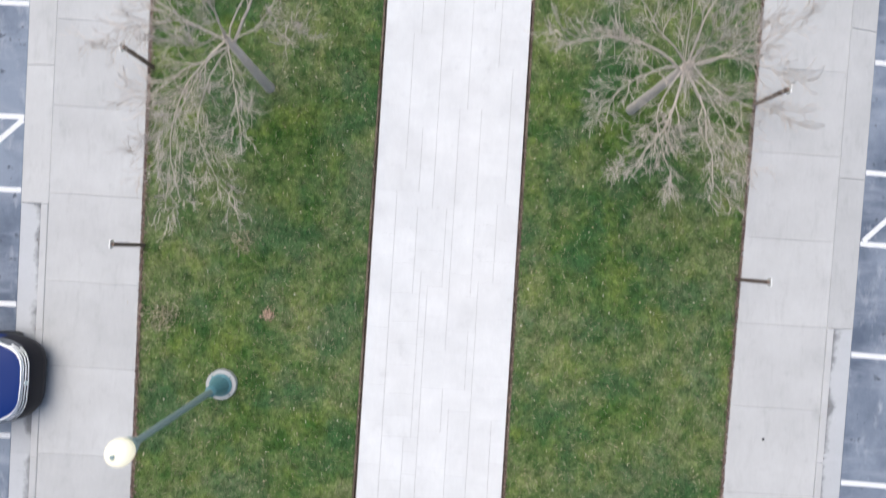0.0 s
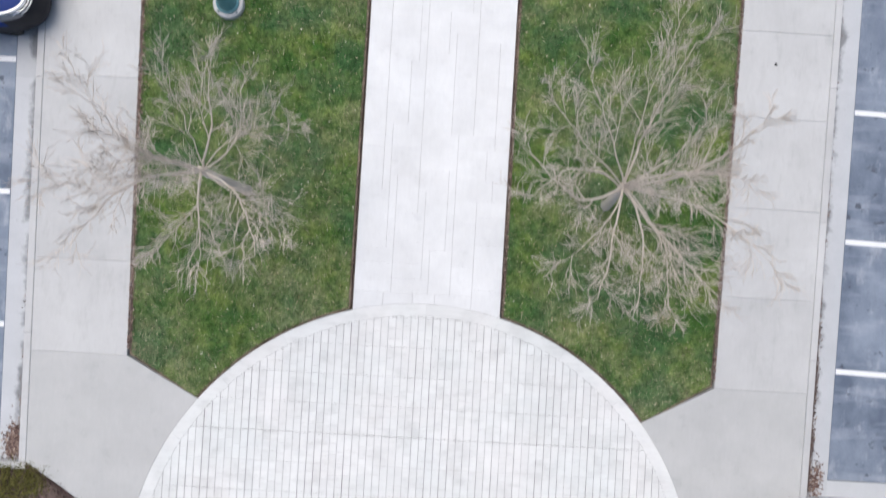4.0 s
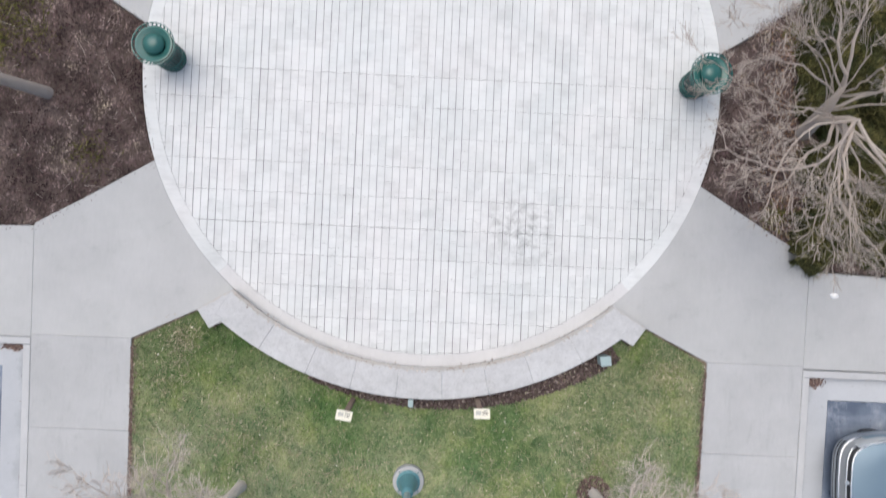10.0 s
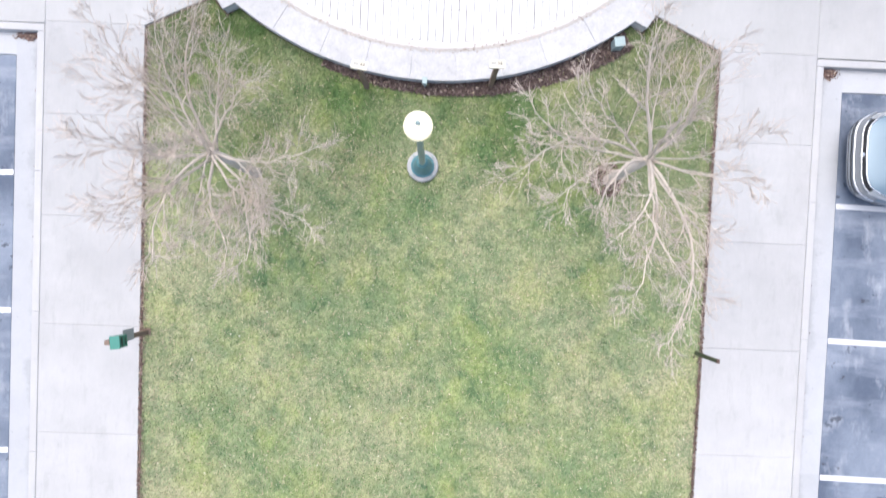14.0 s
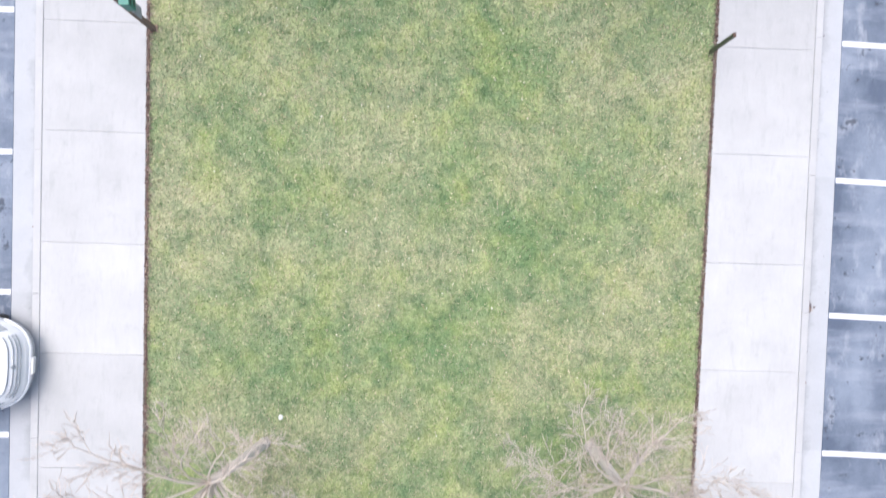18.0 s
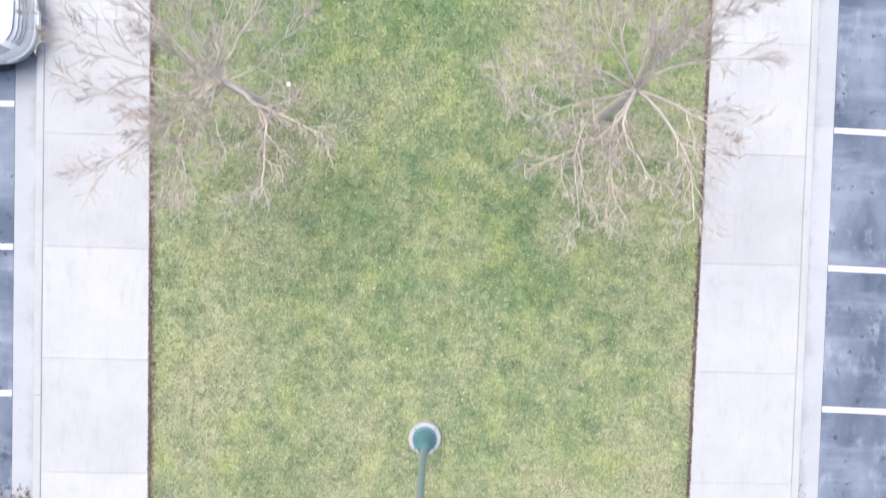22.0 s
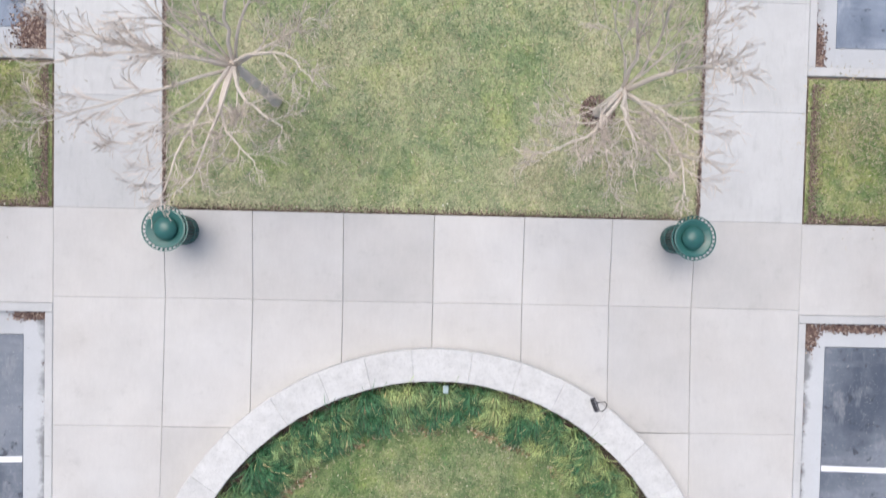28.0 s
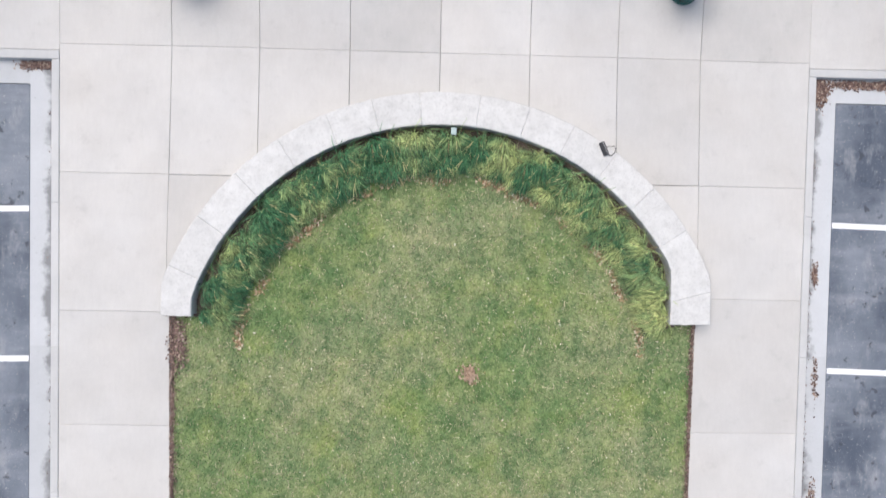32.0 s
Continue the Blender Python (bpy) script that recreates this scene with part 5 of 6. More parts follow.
for side, poly in BEDS.items():
    sgn = -1 if side == "west" else 1
    n = 34000
    x, y = sgn * rs.uniform(5.4, 10.8, n), rs.uniform(-3.9, 2.2, n)
    keep = inside(poly, x, y)
    triangles("bed_litter", flakes(rs, x[keep], y[keep], -0.022, 0.007, 0.024, 0.7), M_MOULD, None, "brown leaf mould over bare soil", "leaf litter")
    rim = inside(poly, x + rs.normal(0, 0.06, n), y + rs.normal(0, 0.06, n)) & ~keep
    triangles("spilt_soil", flakes(rs, x[rim], y[rim], 0.003, 0.005, 0.018, 0.3), M_MOULD, None, "crumbs of soil spilt onto the paving edge", "soil")
    # soil washed over the corner of the wing slab
    n = 2600 if sgn > 0 else 700
    f = rs.beta(1.5, 1.2, n)
    off = np.abs(rs.normal(0, 0.11 if sgn > 0 else 0.045, n)) * (0.4 + 0.6 * np.abs(np.sin(9 * f)))
    triangles("washed_soil", flakes(rs, sgn * (6.55 + 1.50 * f - 0.50 * off), 1.20 + 0.93 * f + 0.86 * off, 0.003, 0.004, 0.011, 0.2), M_MOULD, None, "fine dark soil washed onto the slab corner", "soil")
    n = 260
    x, y = sgn * rs.uniform(5.4, 10.8, n), rs.uniform(-3.9, 2.2, n)
    keep = inside(poly, x, y)
    x, y = x[keep], y[keep]
    triangles("dry_stems", blades(rs, x, y, -0.02, 0.05, 0.20, 0.004, 2.0), M_TWIG, None, "thin dry stems lying in the bed", "dry stems")


def moss_mat():
    n = Nodes("moss_and_weeds")
    c = n.mix(n.island, (0.085, 0.085, 0.022), (0.20, 0.185, 0.06))
    return n.done(c, 0.8, spec=0.15)


M_MOSS = moss_mat()
sets = []
for x, y, r, n in ((-8.6, 1.75, 0.60, 2200), (-7.9, 1.80, 0.30, 800), (-9.3, 1.0, 0.6, 1800), (-9.0, 0.2, 0.45, 1000), (-8.3, 0.6, 0.5, 500), (-9.2, -2.0, 0.4, 500), (-6.9, -1.9, 0.35, 260), (7.1, -2.5, 0.25, 350), (7.5, 1.2, 0.3, 500)):
    sets.append(blades(rs, x + rs.normal(0, r, n) * 0.6, np.minimum(y + rs.normal(0, r, n) * 0.6, 2.08), -0.03, 0.03, 0.10, 0.012, 1.2))
triangles("moss", np.concatenate(sets), M_MOSS, None, "olive moss and weeds in the bed", "moss")

# orange leaf drift under the hedge edge
oak = Nodes("oak_leaves")
M_OAK = oak.done(oak.mix(oak.island, (0.13, 0.065, 0.04), (0.36, 0.22, 0.13)), 0.8, spec=0.2)
sets = []
for k in range(9):
    y = 1.6 - 0.55 * k
    n = 150
    sets.append(flakes(rs, 7.30 - 0.12 * math.sin(k) + rs.normal(0, 0.30, n), y + rs.normal(0, 0.35, n), -0.015, 0.008, 0.024, 0.5))
triangles("oak_leaves", np.concatenate(sets), M_OAK, None, "orange-brown dead leaves caught along the hedge", "leaves")


# ---- hedge ----
def hedge_mat():
    n = Nodes("juniper")
    c = n.mix(n.ramp(n.noise(2.0, 5, 0.65), [(0.40, 0.0), (0.64, 1.0)]), (0.046, 0.058, 0.022), (0.185, 0.162, 0.062))
    c = n.mix(1.0, c, n.grey(n.island, 0.55, 1.6), "MULTIPLY")
    return n.done(c, 0.75, spec=0.2)


M_HEDGE = hedge_mat()
rs = np.random.RandomState(12)
hedge = thing("hedge", "low dark evergreen juniper hedge with olive tips", "hedge")
core, faces = [], []
NXH, NYH = 60, 76


def hedge_top(x, y):
    """Height of the hedge, lumpy, falling off at its rim."""
    rim = min((x - 7.5 + 0.55 * noise.noise((y * 1.7, 0.0, 5.0)) + 0.30 * noise.noise((y * 5.0, 1.0, 5.0)) + 0.12 * math.sin(y * 1.3)) / 0.5, (2.16 - y) / 0.25, (y + 3.50 + 0.15 * math.sin(x * 2) + 0.40 * noise.noise((x * 2.6, 3.0, 1.0))) / 0.40, 1.0)
    if rim <= 0:
        return -0.2
    return -0.05 + (0.50 + 0.30 * noise.noise((x * 1.3, y * 1.3, 0.0)) + 0.32 * noise.noise((x * 3.0, y * 3.0, 2.0))) * math.sqrt(rim)


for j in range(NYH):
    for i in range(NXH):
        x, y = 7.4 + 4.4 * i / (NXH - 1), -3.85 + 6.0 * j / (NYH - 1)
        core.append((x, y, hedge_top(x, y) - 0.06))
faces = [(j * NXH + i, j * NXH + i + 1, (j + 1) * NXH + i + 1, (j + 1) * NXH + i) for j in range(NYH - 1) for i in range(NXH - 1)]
# Core sheet in dark colours, painted as the shade between the sprays.
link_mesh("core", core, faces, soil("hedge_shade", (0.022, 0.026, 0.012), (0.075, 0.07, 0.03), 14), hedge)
n = 90000
x, y = rs.uniform(7.4, 11.6, n), rs.uniform(-3.85, 2.13, n)
z = np.array([hedge_top(float(a), float(b)) for a, b in zip(x, y)])
keep = z > -0.1
triangles("foliage", blades(rs, x[keep], y[keep], z[keep] - 0.07, 0.05, 0.13, 0.010, 1.1), M_HEDGE, hedge, "short olive-green sprays")


# ---- border grass behind the limestone wall ----
def tuft_mat():
    """Strap leaves from blue-green to yellow-green, clump by clump, yellower where the bed lies open; some dead."""
    n = Nodes("border_grass")
    sep = n.node("ShaderNodeSeparateXYZ", Vector=n.pos)
    mixed = n.math("ADD", n.math("ADD", n.math("MULTIPLY", n.noise(1.7, 3, 0.6), 0.7), n.math("MULTIPLY", n.random, 0.30)), n.math("MULTIPLY", sep.outputs["X"], 0.028))
    c = n.mix(n.ramp(mixed, [(0.40, 0.0), (0.74, 1.0)]), (0.048, 0.138, 0.064), (0.38, 0.43, 0.175))
    c = n.mix(n.math("LESS_THAN", n.island, 0.06), c, (0.50, 0.42, 0.22))
    c = n.mix(1.0, c, n.grey(n.math("FRACT", n.math("MULTIPLY", n.island, 23.3)), 0.25, 2.2), "MULTIPLY")
    return n.done(c, 0.5, spec=0.3)


M_TUFT = tuft_mat()


def tuft_mesh(seed, count=185):
    """A clump of long strap leaves that arch over, most of them towards +x."""
    rng = random.Random(seed)
    verts, faces = [], []
    for _ in range(count):
        a = rng.gauss(0, 0.48) if rng.random() < 0.95 else rng.uniform(-3.1, 3.1)
        L = rng.uniform(0.15, 0.36)
        h = rng.uniform(0.10, 0.30)
        bend = rng.gauss(0, 0.25)
        x0, y0 = rng.gauss(0, 0.03), rng.gauss(0, 0.04)
        w0 = rng.uniform(0.0026, 0.0056)
        base = len(verts)
        for k in range(6):
            f = k / 5
            b = a + bend * f
            p = Vector((x0 + L * f**1.25 * math.cos(b), y0 + L * f**1.25 * math.sin(b), h * (1 - (2 * f * 0.86 - 1) ** 2) + 0.02))
            w = Vector((-math.sin(b), math.cos(b), 0)) * (w0 * (1 - 0.85 * f**2))
            verts += [p - w, p + w]
        faces += [(base + 2 * k, base + 2 * k + 1, base + 2 * k + 3, base + 2 * k + 2) for k in range(5)]
    return verts, faces


tagged(slab("border_soil", arc(LOW_R0, 14, 166, 40, LOW_C) + arc(3.98, 166, 14, 40, LOW_C), -0.1, -0.010, M_SOIL, bevel=0.008), "dark soil under the border grass", "soil", kind="structure")
rng = random.Random(17)
tufts = []
for k in range(6):
    ob = link_mesh("border_grass", *tuft_mesh(40 + k), M_TUFT)
    tufts.append(tagged(ob, "clump of arching dark green border grass", "ornamental grass", "border grass along the wall"))
spots = []
for row, (r, step) in enumerate(((4.64, 2.9), (4.46, 3.6), (4.27, 2.7), (4.14, 3.3))):
    a = 15 + rng.uniform(0, 2)
    while a < 165:
        spots.append((r + rng.uniform(-0.05, 0.05), a + rng.uniform(-0.9, 0.9)))
        a += step
for k, (r, a) in enumerate(spots):
    x, y = LOW_C[0] + r * math.cos(radians(a)), LOW_C[1] + r * math.sin(radians(a))
    x, y = min(max(x, -4.38), 4.30), max(y, -37.85)
    m = pose(x, y, -0.02, 0, 0, a + 180 + rng.uniform(-28, 28)) @ Matrix.Scale(rng.uniform(0.7, 1.35) * (1.15 if r > 4.4 else 0.92), 4)
    if k < 6:
        tufts[k].matrix_world = m
    else:
        copy_thing(tufts[k % 6], m).matrix_world = m
n = 2600
a = np.radians(rs.uniform(8, 172, n))
r = rs.normal(3.86, 0.05, n) - 0.05 * np.sin(a * 17)
kept = np.sin(a * 11 + 1.0) + np.sin(a * 29) + rs.normal(0, 0.5, n) > -0.4
a, r = a[kept], r[kept]
triangles("bed_edge_leaves", flakes(rs, LOW_C[0] + r * np.cos(a), LOW_C[1] + r * np.sin(a), 0.01, 0.010, 0.03, 0.5), M_LEAF, None, "tan leaves along the edge of the border", "leaves")

# ---- small finds ----
rng = random.Random(3)


def lump(name, label, category, at, size, material, seed):
    bm = bmesh.new()
    bmesh.ops.create_icosphere(bm, subdivisions=3, radius=1.0)
    for v in bm.verts:
        k = 1 + 0.35 * noise.noise(v.co * 1.6 + Vector((seed, 0, 0)))
        v.co = Vector((v.co.x * size[0] * k, v.co.y * size[1] * k, max(v.co.z, -0.3) * size[2] * k))
    me = bpy.data.meshes.new(name)
    bm.to_mesh(me)
    bm.free()
    me.materials.append(material)
    me.shade_smooth()
    ob = new(name, me)
    ob.location = at
    return tagged(ob, label, category)


lump("tree_stump", "cut brown tree stump level with the grass", "tree stump", (0.68, -38.90, -0.01), (0.12, 0.14, 0.06), bark_mat("rotten_wood", (0.26, 0.16, 0.11), (0.50, 0.35, 0.26)), 3)
clod = Nodes("tan_earth")
M_CLOD = clod.done(clod.mix(clod.island, (0.24, 0.16, 0.11), (0.50, 0.38, 0.29)), 0.9, spec=0.1)
chips_at = rs.normal(0, 0.075, (2, 130))
triangles("stump_chips", flakes(rs, 0.68 + chips_at[0], -38.90 + chips_at[1] * 1.2, 0.05, 0.012, 0.034, 0.9), M_CLOD, None, "crumbled red-brown wood of the stump", "wood chips")
chips_at = rs.normal(0, 0.065, (2, 110))
triangles("earth_clod", flakes(rs, -3.62 + chips_at[0], 13.39 + chips_at[1], 0.035, 0.012, 0.032, 0.8), M_CLOD, None, "bare tan patch of crumbled earth in the grass", "earth")
lump("paper_scrap", "crumpled white paper scrap on the concrete", "litter", (8.40, -4.07, 0.005), (0.085, 0.06, 0.025), M_WHITE, 7)
lump("paper_scrap", "small white scrap in the grass", "litter", (-2.80, -19.24, 0.02), (0.045, 0.045, 0.02), M_WHITE, 9)
lump("pebble", "dark pebble on the sidewalk", "pebble", (7.05, 11.35, 0.003), (0.03, 0.03, 0.015), M_DARK, 2)

# mulch at the foot of some trees
for k, (x, y) in enumerate(((3.12, -29.07), (3.60, -8.28))):
    n = 420
    a, r = rs.uniform(0, 2 * np.pi, n), 0.34 * np.sqrt(rs.uniform(0, 1, n))
    triangles("mulch_ring", flakes(rs, x + r * np.cos(a), y + r * np.sin(a), 0.02, 0.012, 0.035, 0.6), M_GUTTERLEAF, None, "reddish-brown bark mulch round a tree foot", "mulch")


# ---- paving, piece by piece ----
cross_edge = {-1: lambda y: 5.132 - 0.0462 * min(max(-31.13 - y, 0), 1.69), 1: lambda y: 5.092 - 0.0455 * min(max(-31.13 - y, 0), 1.69)}
SIDE_CUTS = [29.5, 27.1, 24.6, 22.1, 19.3, 17.48, 15.64, 13.80, 12.03, 10.20, 8.28, 6.40, 4.47]
for s, side in ((-1, "west"), (1, "east")):
    walk_way = structure("pavement_" + side, "pale broom-finished concrete sidewalk in square slabs", "sidewalk")
    for b, a in zip(SIDE_CUTS, SIDE_CUTS[1:]):
        slab("slab", strip(x_grass, x_joint, a, b, s), -0.19, 0.0, M_SIDEWALK, walk_way, gap=0.0016, bevel=0.009)
    low_cuts = [-5.55, -7.40, -9.43, -11.60, -13.76, -15.95, -18.10, -20.32, -22.50, -24.64, -26.82, -28.98, -31.13]
    for b, a in zip(low_cuts, low_cuts[1:]):
        slab("slab", strip(x_grass, x_joint, a, b, s), -0.19, 0.0, M_SIDEWALK, walk_way, gap=0.0016, bevel=0.009)
    tail_cuts = [-31.13, -32.82, -35.24, -37.83 if s < 0 else -37.40, -39.95, -42.2, -44.5, -47, -49.5, -51.8]
    for b, a in zip(tail_cuts, tail_cuts[1:]):
        slab("slab", strip(x_grass if a < -38.5 else cross_edge[s], x_joint, a, b, s), -0.19, 0.0, M_CROSSWALK, walk_way, gap=0.0016, bevel=0.009)
    # fan-shaped plaza wings
    rim_up = arc(R_CIRCLE, 7.6, 38.6, 12)
    upper = [(s * x, y) for x, y in rim_up] + [(s * x_grass(4.47), 4.47), (s * x_joint(4.47), 4.47), (s * x_joint(2.17), 2.17), (s * 7.3, 1.74), (s * 6.75, 1.37), (s * 6.3, 1.07)]
    slab("wing_slab", upper, -0.19, 0.0, M_PLAZA, walk_way, gap=0.0016, bevel=0.009)
    rim_low = arc(R_CIRCLE, -19.4, -50.0, 12)
    lower = [(s * x, y) for x, y in rim_low] + [(s * 4.15, -5.15), (s * 4.47, -4.88), (s * 5.83, -5.55), (s * x_joint(-5.55), -5.55), (s * x_joint(-3.33), -3.33), (s * 7.0, -2.83), (s * 6.45, -2.50)]
    slab("wing_slab", lower, -0.19, 0.0, M_PLAZA, walk_way, gap=0.0016, bevel=0.009)
    yb = -3.38 if s < 0 else -3.60
    slab("wing_slab", [(s * x_joint(-3.4), yb), (s * 11, yb - 0.1), (s * 11, -5.60), (s * x_joint(-5.6), -5.60), (s * x_joint(-5.55), -5.55)], -0.19, 0.0, M_PLAZA, walk_way, gap=0.0016, bevel=0.009)
    slab("wing_slab", [(s * 11, yb - 0.1), (s * OUT, yb - 0.3), (s * OUT, -5.60), (s * 11, -5.60)], -0.19, 0.0, M_PLAZA, walk_way, gap=0.0016, bevel=0.009)
    xs = [x_joint(-31.2), 8.95, 10.7, 12.4, 14.4, OUT]
    for a, b in zip(xs, xs[1:]):
        a1, a2 = (x_joint(-31.15), x_joint(-32.9)) if a == xs[0] else (a, a)
        slab("slab", [(s * a1, -31.15), (s * b, -31.15), (s * b, ENDS[s]["lower"][0] + 0.003), (s * a2, ENDS[s]["lower"][0] + 0.003)], -0.19, 0.0, M_CROSSWALK, walk_way, gap=0.0016, bevel=0.009)

cross = structure("pavement_cross", "buff concrete cross walk in large square slabs", "sidewalk")
COLS = [-5.13, -3.46, -1.73, 0.01, 1.75, 3.46, 5.09]
for i, (a, b) in enumerate(zip(COLS, COLS[1:])):
    k = 0.985
    slab("slab", [(a + 0.0025, -31.13), (b - 0.0025, -31.13), (b * k - 0.0025, -32.81), (a * k + 0.0025, -32.81)], -0.19, 0.0, M_CROSSWALK, cross, gap=0.0016, bevel=0.009)


def under_wall(x):
    return LOW_C[1] + math.sqrt(max(LOW_R1**2 - (x - LOW_C[0]) ** 2, 0)) - 0.08


for a, b in zip(COLS, COLS[1:]):
    a2, b2 = a * 0.985, b * 0.985
    xs = [a2 + (b2 - a2) * i / 6 for i in range(7)]
    k = 0.0025
    poly = [(b2 - k, -32.81), (a2 + k, -32.81)] + [(x + (k if i == 0 else -k if i == 6 else 0), max(under_wall(x), -35.24)) for i, x in enumerate(xs)]
    slab("slab", poly, -0.19, 0.0, M_CROSSWALK, cross, gap=0.0016, bevel=0.009)
for s in (-1, 1):
    e = 5.052 if s < 0 else 5.013
    xs = [3.58 + (e - 3.58) * i / 8 for i in range(9)]
    slab("slab", [(s * e, -35.245)] + [(s * x, min(max(under_wall(x) if s > 0 else under_wall(-x), -37.83), -35.245)) for x in reversed(xs)], -0.19, 0.0, M_CROSSWALK, cross, gap=0.0016, bevel=0.009)

# round plaza: a ring and narrow pavers laid in long files
plaza = structure("plaza_paving", "round plaza of narrow white pavers in long files", "paving")
R_IN = R_CIRCLE - 0.25 - 0.003


def joint_mat():
    """Jointing sand: pale in most places, black with grime in others."""
    n = Nodes("plaza_joint_sand")
    where = n.node("ShaderNodeVectorMath", Vector=n.pos)
    where.operation = "DISTANCE"
    where.inputs[1].default_value = (1.9, -3.0, 0)
    spot = n.ramp(n.math("MULTIPLY", where.outputs["Value"], 0.6), [(0.20, 0.40), (0.95, 0.0)])
    sep = n.node("ShaderNodeSeparateXYZ", Vector=n.pos)
    south = n.math("MAXIMUM", n.math("MULTIPLY", sep.outputs["Y"], -0.12), 0.0)
    dirt = n.math("ADD", n.math("ADD", n.noise(0.7, 4, 0.6, (1, 0.6, 1)), spot), south)
    return n.done(n.mix(n.ramp(dirt, [(0.33, 0.0), (0.64, 1.0)]), (0.20, 0.20, 0.198), (0.012, 0.016, 0.017)), 0.95, spec=0.1)


tagged(slab("plaza_bed", arc(R_CIRCLE - 0.1, 0, 354, 59), -0.19, -0.007, joint_mat()), "dark jointing sand between the pavers", "jointing sand", kind="structure")
FILE = HALF_WALK * 2 / 20
rng = random.Random(21)
near, far = [], []


def clip_round(poly):
    """The part of a convex polygon inside the round field."""
    if all(math.hypot(*p) < R_IN for p in poly):
        return poly
    for k in range(180):
        t = radians(2 * k + 1)
        c, s = math.cos(t), math.sin(t)
        d = [p[0] * c + p[1] * s - R_IN * 0.99985 for p in poly]
        if all(v <= 0 for v in d):
            continue
        out = []
        for i in range(len(poly)):
            p, q, dp, dq = poly[i - 1], poly[i], d[i - 1], d[i]
            if (dp <= 0) != (dq <= 0):
                f = dp / (dp - dq)
                out.append((p[0] + (q[0] - p[0]) * f, p[1] + (q[1] - p[1]) * f))
            if dq <= 0:
                out.append(q)
        poly = out
        if len(poly) < 3:
            return []
    return poly


seam = {i: rng.choice((0.0026, 0.0031, 0.0036, 0.0042, 0.0048)) for i in range(-38, 39)}
seam[-10] = seam[10] = 0.0052
course = {k: rng.choice((0.0008, 0.0014, 0.0022)) for k in range(-11, 12)}
course[0] = course[5] = course[-5] = 0.0036
for i in range(-37, 37):
    x0, x1 = i * FILE, (i + 1) * FILE
    if min(abs(x0), abs(x1)) >= R_IN - 0.02:
        continue
    h = math.sqrt(R_IN**2 - min(abs(x0), abs(x1)) ** 2)
    for k in range(-10, 10):
        a, b = 0.62 * k, 0.62 * (k + 1)
        if a > h or b < -h:
            continue
        ends = [a + course[k] * rng.uniform(0.5, 1.6)] + sorted(a + 0.62 * f for f in rng.choice(((), (0.5,), (0.25, 0.62), (0.33, 0.70), (0.4,)))) + [b - course[k + 1] * rng.uniform(0.3, 1.0)]
        for n_piece, (c, d_) in enumerate(zip(ends, ends[1:])):
            crack = rng.choice((0.0004, 0.0009, 0.0016))
            ga, gb = seam[i] * rng.uniform(0.7, 1.3), seam[i + 1] * rng.uniform(0.7, 1.3)
            poly = clip_round([(x0 + ga, c + (crack if n_piece else 0)), (x1 - gb, c + (crack if n_piece else 0)), (x1 - gb, d_), (x0 + ga, d_)])
            if len(poly) < 3:
                continue
            size = abs(sum(poly[m - 1][0] * poly[m][1] - poly[m][0] * poly[m - 1][1] for m in range(len(poly)))) / 2
            if size < 0.0004:
                continue
            d = prism_data(poly, -0.06, rng.uniform(-0.0025, 0.0), 0, 0.0015 if size > 0.01 else 0.0006)
            (near if abs(x0 + 0.07) < 1.55 and -2.6 < a < 2.4 and len(near) < 300 else far).append(d)


def paver_mat(name, single):
    """White stone pavers with cloudy grey and green stains."""
    n = Nodes(name)
    v = n.math("MULTIPLY", n.grey(n.random if single else n.island, 0.955, 1.035), n.grey(n.noise(0.9, 5, 0.62), 0.90, 1.09))
    v = n.math("MULTIPLY", v, n.grey(n.noise(38, 3, 0.7), 0.93, 1.07))
    v = n.math("MULTIPLY", v, n.ramp(n.noise(2.2, 4, 0.6, (0.8, 1.2, 1)), [(0.36, 0.92), (0.48, 1.0), (0.7, 1.02)]))
    v = n.math("MULTIPLY", v, n.ramp(n.noise(8.0, 3, 0.6, (0.22, 2.4, 1)), [(0.34, 0.94), (0.46, 1.0), (0.7, 1.02)]))
    spot = n.node("ShaderNodeVectorMath", Vector=n.pos)
    spot.operation = "DISTANCE"
    spot.inputs[1].default_value = (1.9, -3.0, 0)
    grime = n.math("MULTIPLY", n.ramp(spot.outputs["Value"], [(0.25, 1.0), (1.25, 0.0)]), n.ramp(n.noise(5.0, 5, 0.75), [(0.45, 0.0), (0.62, 1.0)]))
    v = n.math("MULTIPLY", v, n.grey(grime, 1.0, 0.60))
    warm = n.mix(n.ramp(n.noise(0.6, 4, 0.6), [(0.35, 0.0), (0.65, 1.0)]), (0.665, 0.662, 0.654), (0.622, 0.640, 0.634))
    c = n.mix(1.0, n.mix(1.0, warm, v, "MULTIPLY"), n.ramp(n.noise(2.3, 6, 0.7), [(0.28, 0.90), (0.42, 1.0), (0.75, 1.03)]), "MULTIPLY")
    return n.done(c, 0.85, n.noise(60, 4, 0.7), 0.25, 0.004, spec=0.3)


M_PAVER = paver_mat("pale_paver", True)
for k in range(24):
    arc_block("ring_stone", R_CIRCLE - 0.25, R_CIRCLE, 15 * k, 15 * k + 15, -0.19, 0.0, M_RING_BUFF if 15 <= k <= 20 else M_PAVER, plaza, gap=0.0006, n=6, bevel=0.002)
for v, f in near:
    link_mesh("paver", v, f, M_PAVER, plaza)
tagged(joined("pavers", far, paver_mat("pale_paver_joined", False), plaza), kind="stuff")

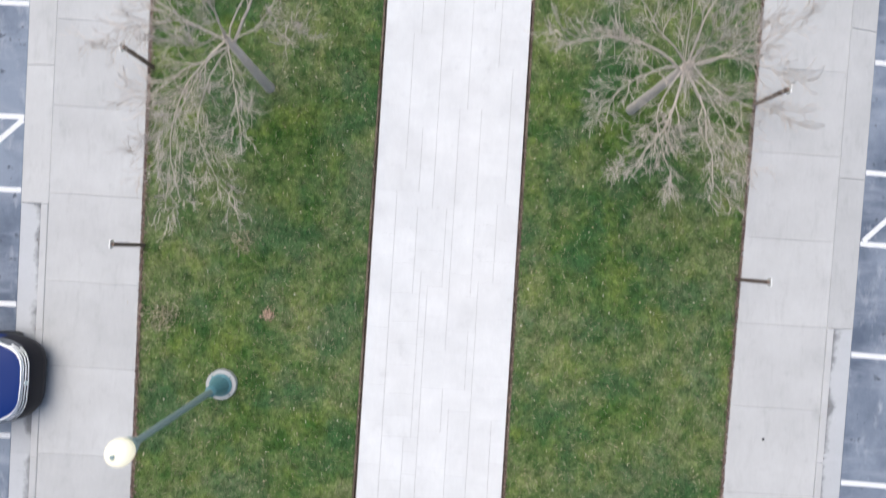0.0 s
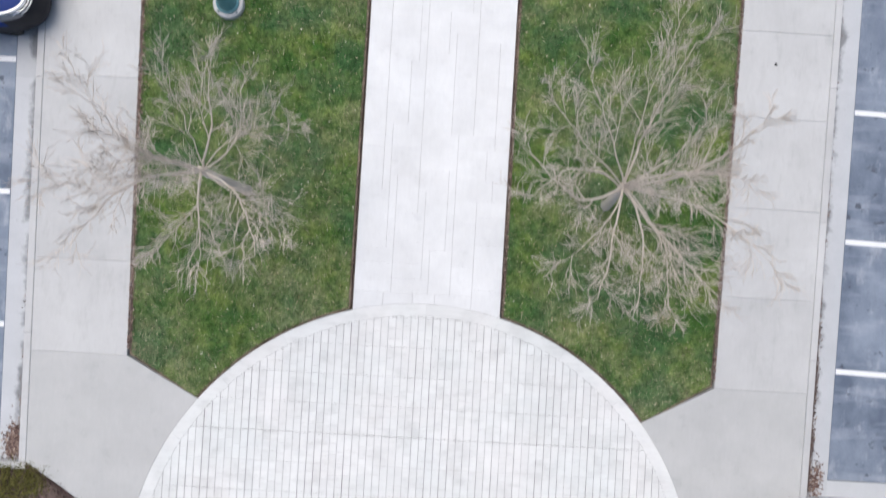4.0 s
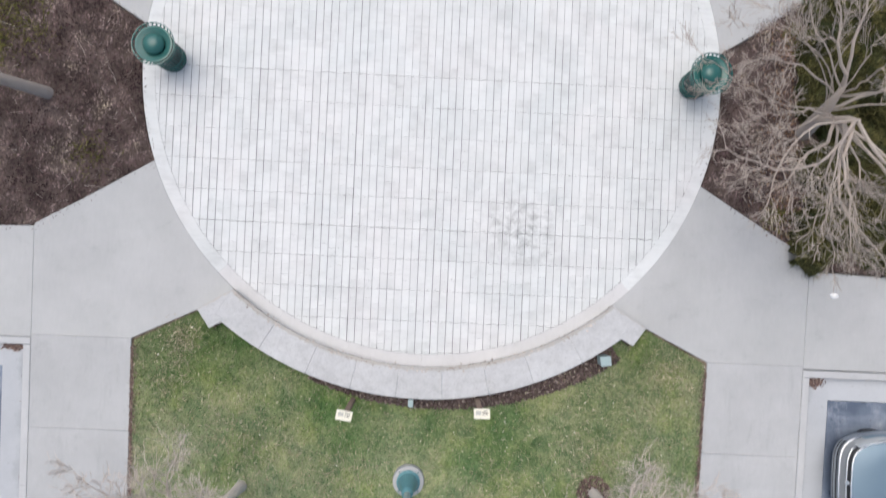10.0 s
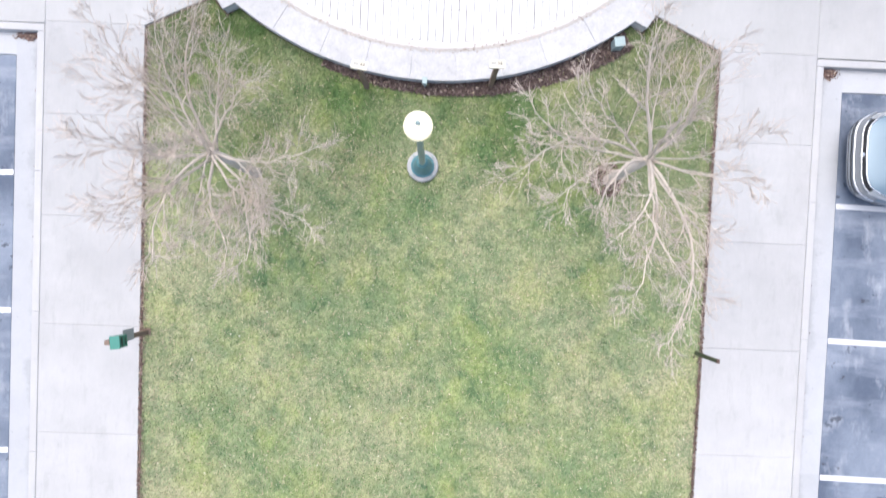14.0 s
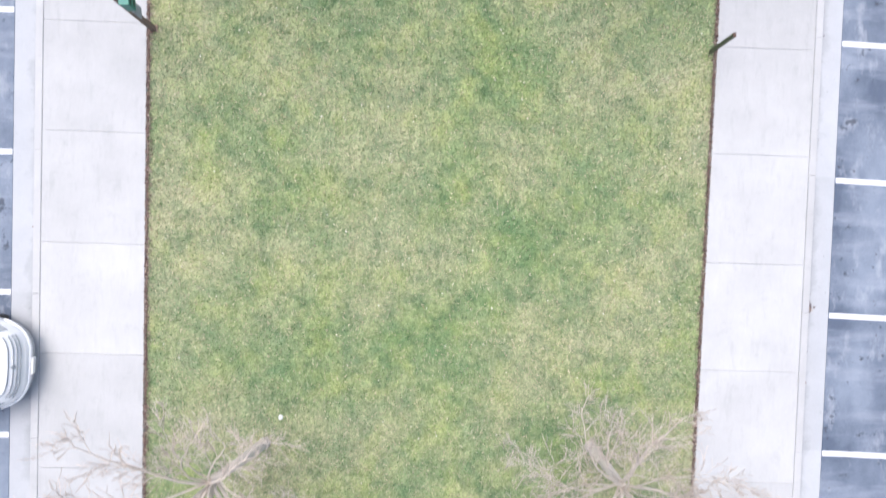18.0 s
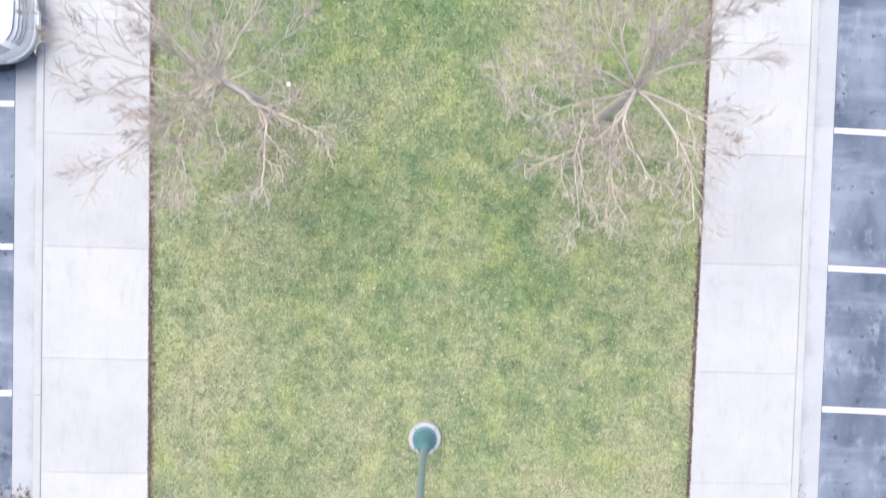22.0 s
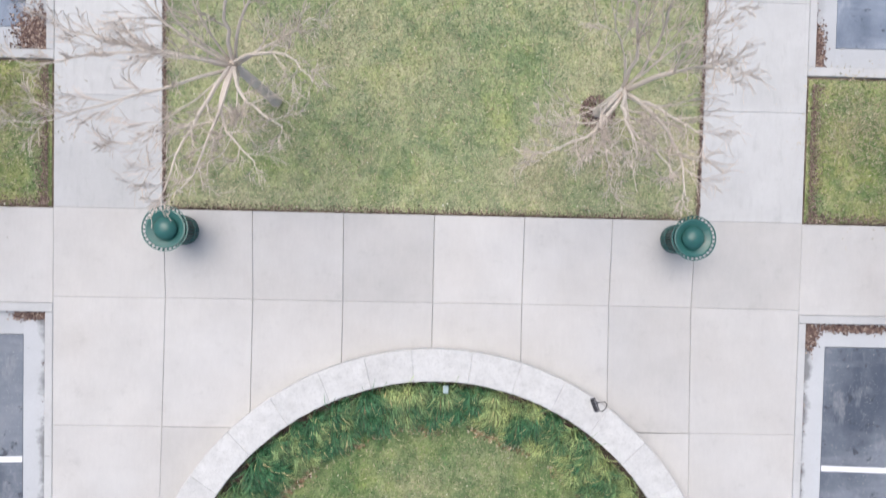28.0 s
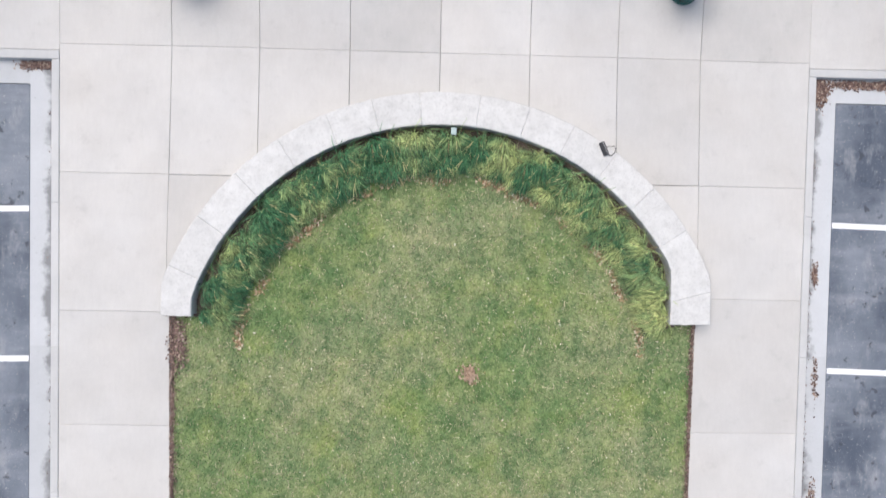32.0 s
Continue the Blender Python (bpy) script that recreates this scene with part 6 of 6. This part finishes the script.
# straight walk: large slabs in random courses
walkway = structure("walkway", "broad white stone walk of random rectangular slabs", "walkway")
tagged(slab("walkway_bed", [(-1.5, 5.5), (1.5, 5.5), (1.5, 27.5), (-1.5, 27.5)], -0.19, -0.010, plain("pale_joint_sand", (0.24, 0.235, 0.23), 0.95, 0, 0.3, 2)), "grey jointing sand between the slabs", "jointing sand", kind="structure")
CELL, NX = HALF_WALK * 2 / 20, 20
y_low, y_joint = math.sqrt(R_CIRCLE**2 - HALF_WALK**2) - 0.05, 17.97
rng = random.Random(8)


def lay(y0, y1):
    ny = int(round((y1 - y0) / CELL))
    cell = (y1 - y0) / ny
    used = [[False] * NX for _ in range(ny)]
    for j in range(ny):
        for i in range(NX):
            if used[j][i]:
                continue
            w = rng.choice((3, 4, 4, 5, 5, 6))
            room = 0
            while i + room < NX and not used[j][i + room] and room < w:
                room += 1
            w = room
            if 0 < NX - (i + w) < 2:
                w = min(w + 1, NX - i) if not used[j][min(i + w, NX - 1)] else w
            h = min(rng.choice((2, 3, 3, 4, 5, 6)), ny - j)
            for jj in range(j, j + h):
                for ii in range(i, i + w):
                    used[jj][ii] = True
            yield -HALF_WALK + i * CELL, -HALF_WALK + (i + w) * CELL, y0 + j * cell, y0 + (j + h) * cell


count = 0
for span in ((y_low, y_joint), (y_joint, 27.5)):
    for x0, x1, a, b in lay(*span):
        def on_ring(x, y):
            return max(y, math.sqrt(R_CIRCLE**2 - x * x) + 0.004)
        xm = (x0 + x1) / 2
        if b < math.sqrt(R_CIRCLE**2 - xm * xm) + 0.06:
            continue
        poly = [(x0 + 0.0024, on_ring(x0, a + 0.0005)), (xm, on_ring(xm, a + 0.0005)), (x1 - 0.0024, on_ring(x1, a + 0.0005)), (x1 - 0.0024, max(b - 0.0005, on_ring(x1, a) + 0.02)), (x0 + 0.0024, max(b - 0.0005, on_ring(x0, a) + 0.02))]
        slab("walk_slab", poly, -0.19, rng.uniform(-0.001, 0.0), M_WALK, walkway, bevel=0.0015)
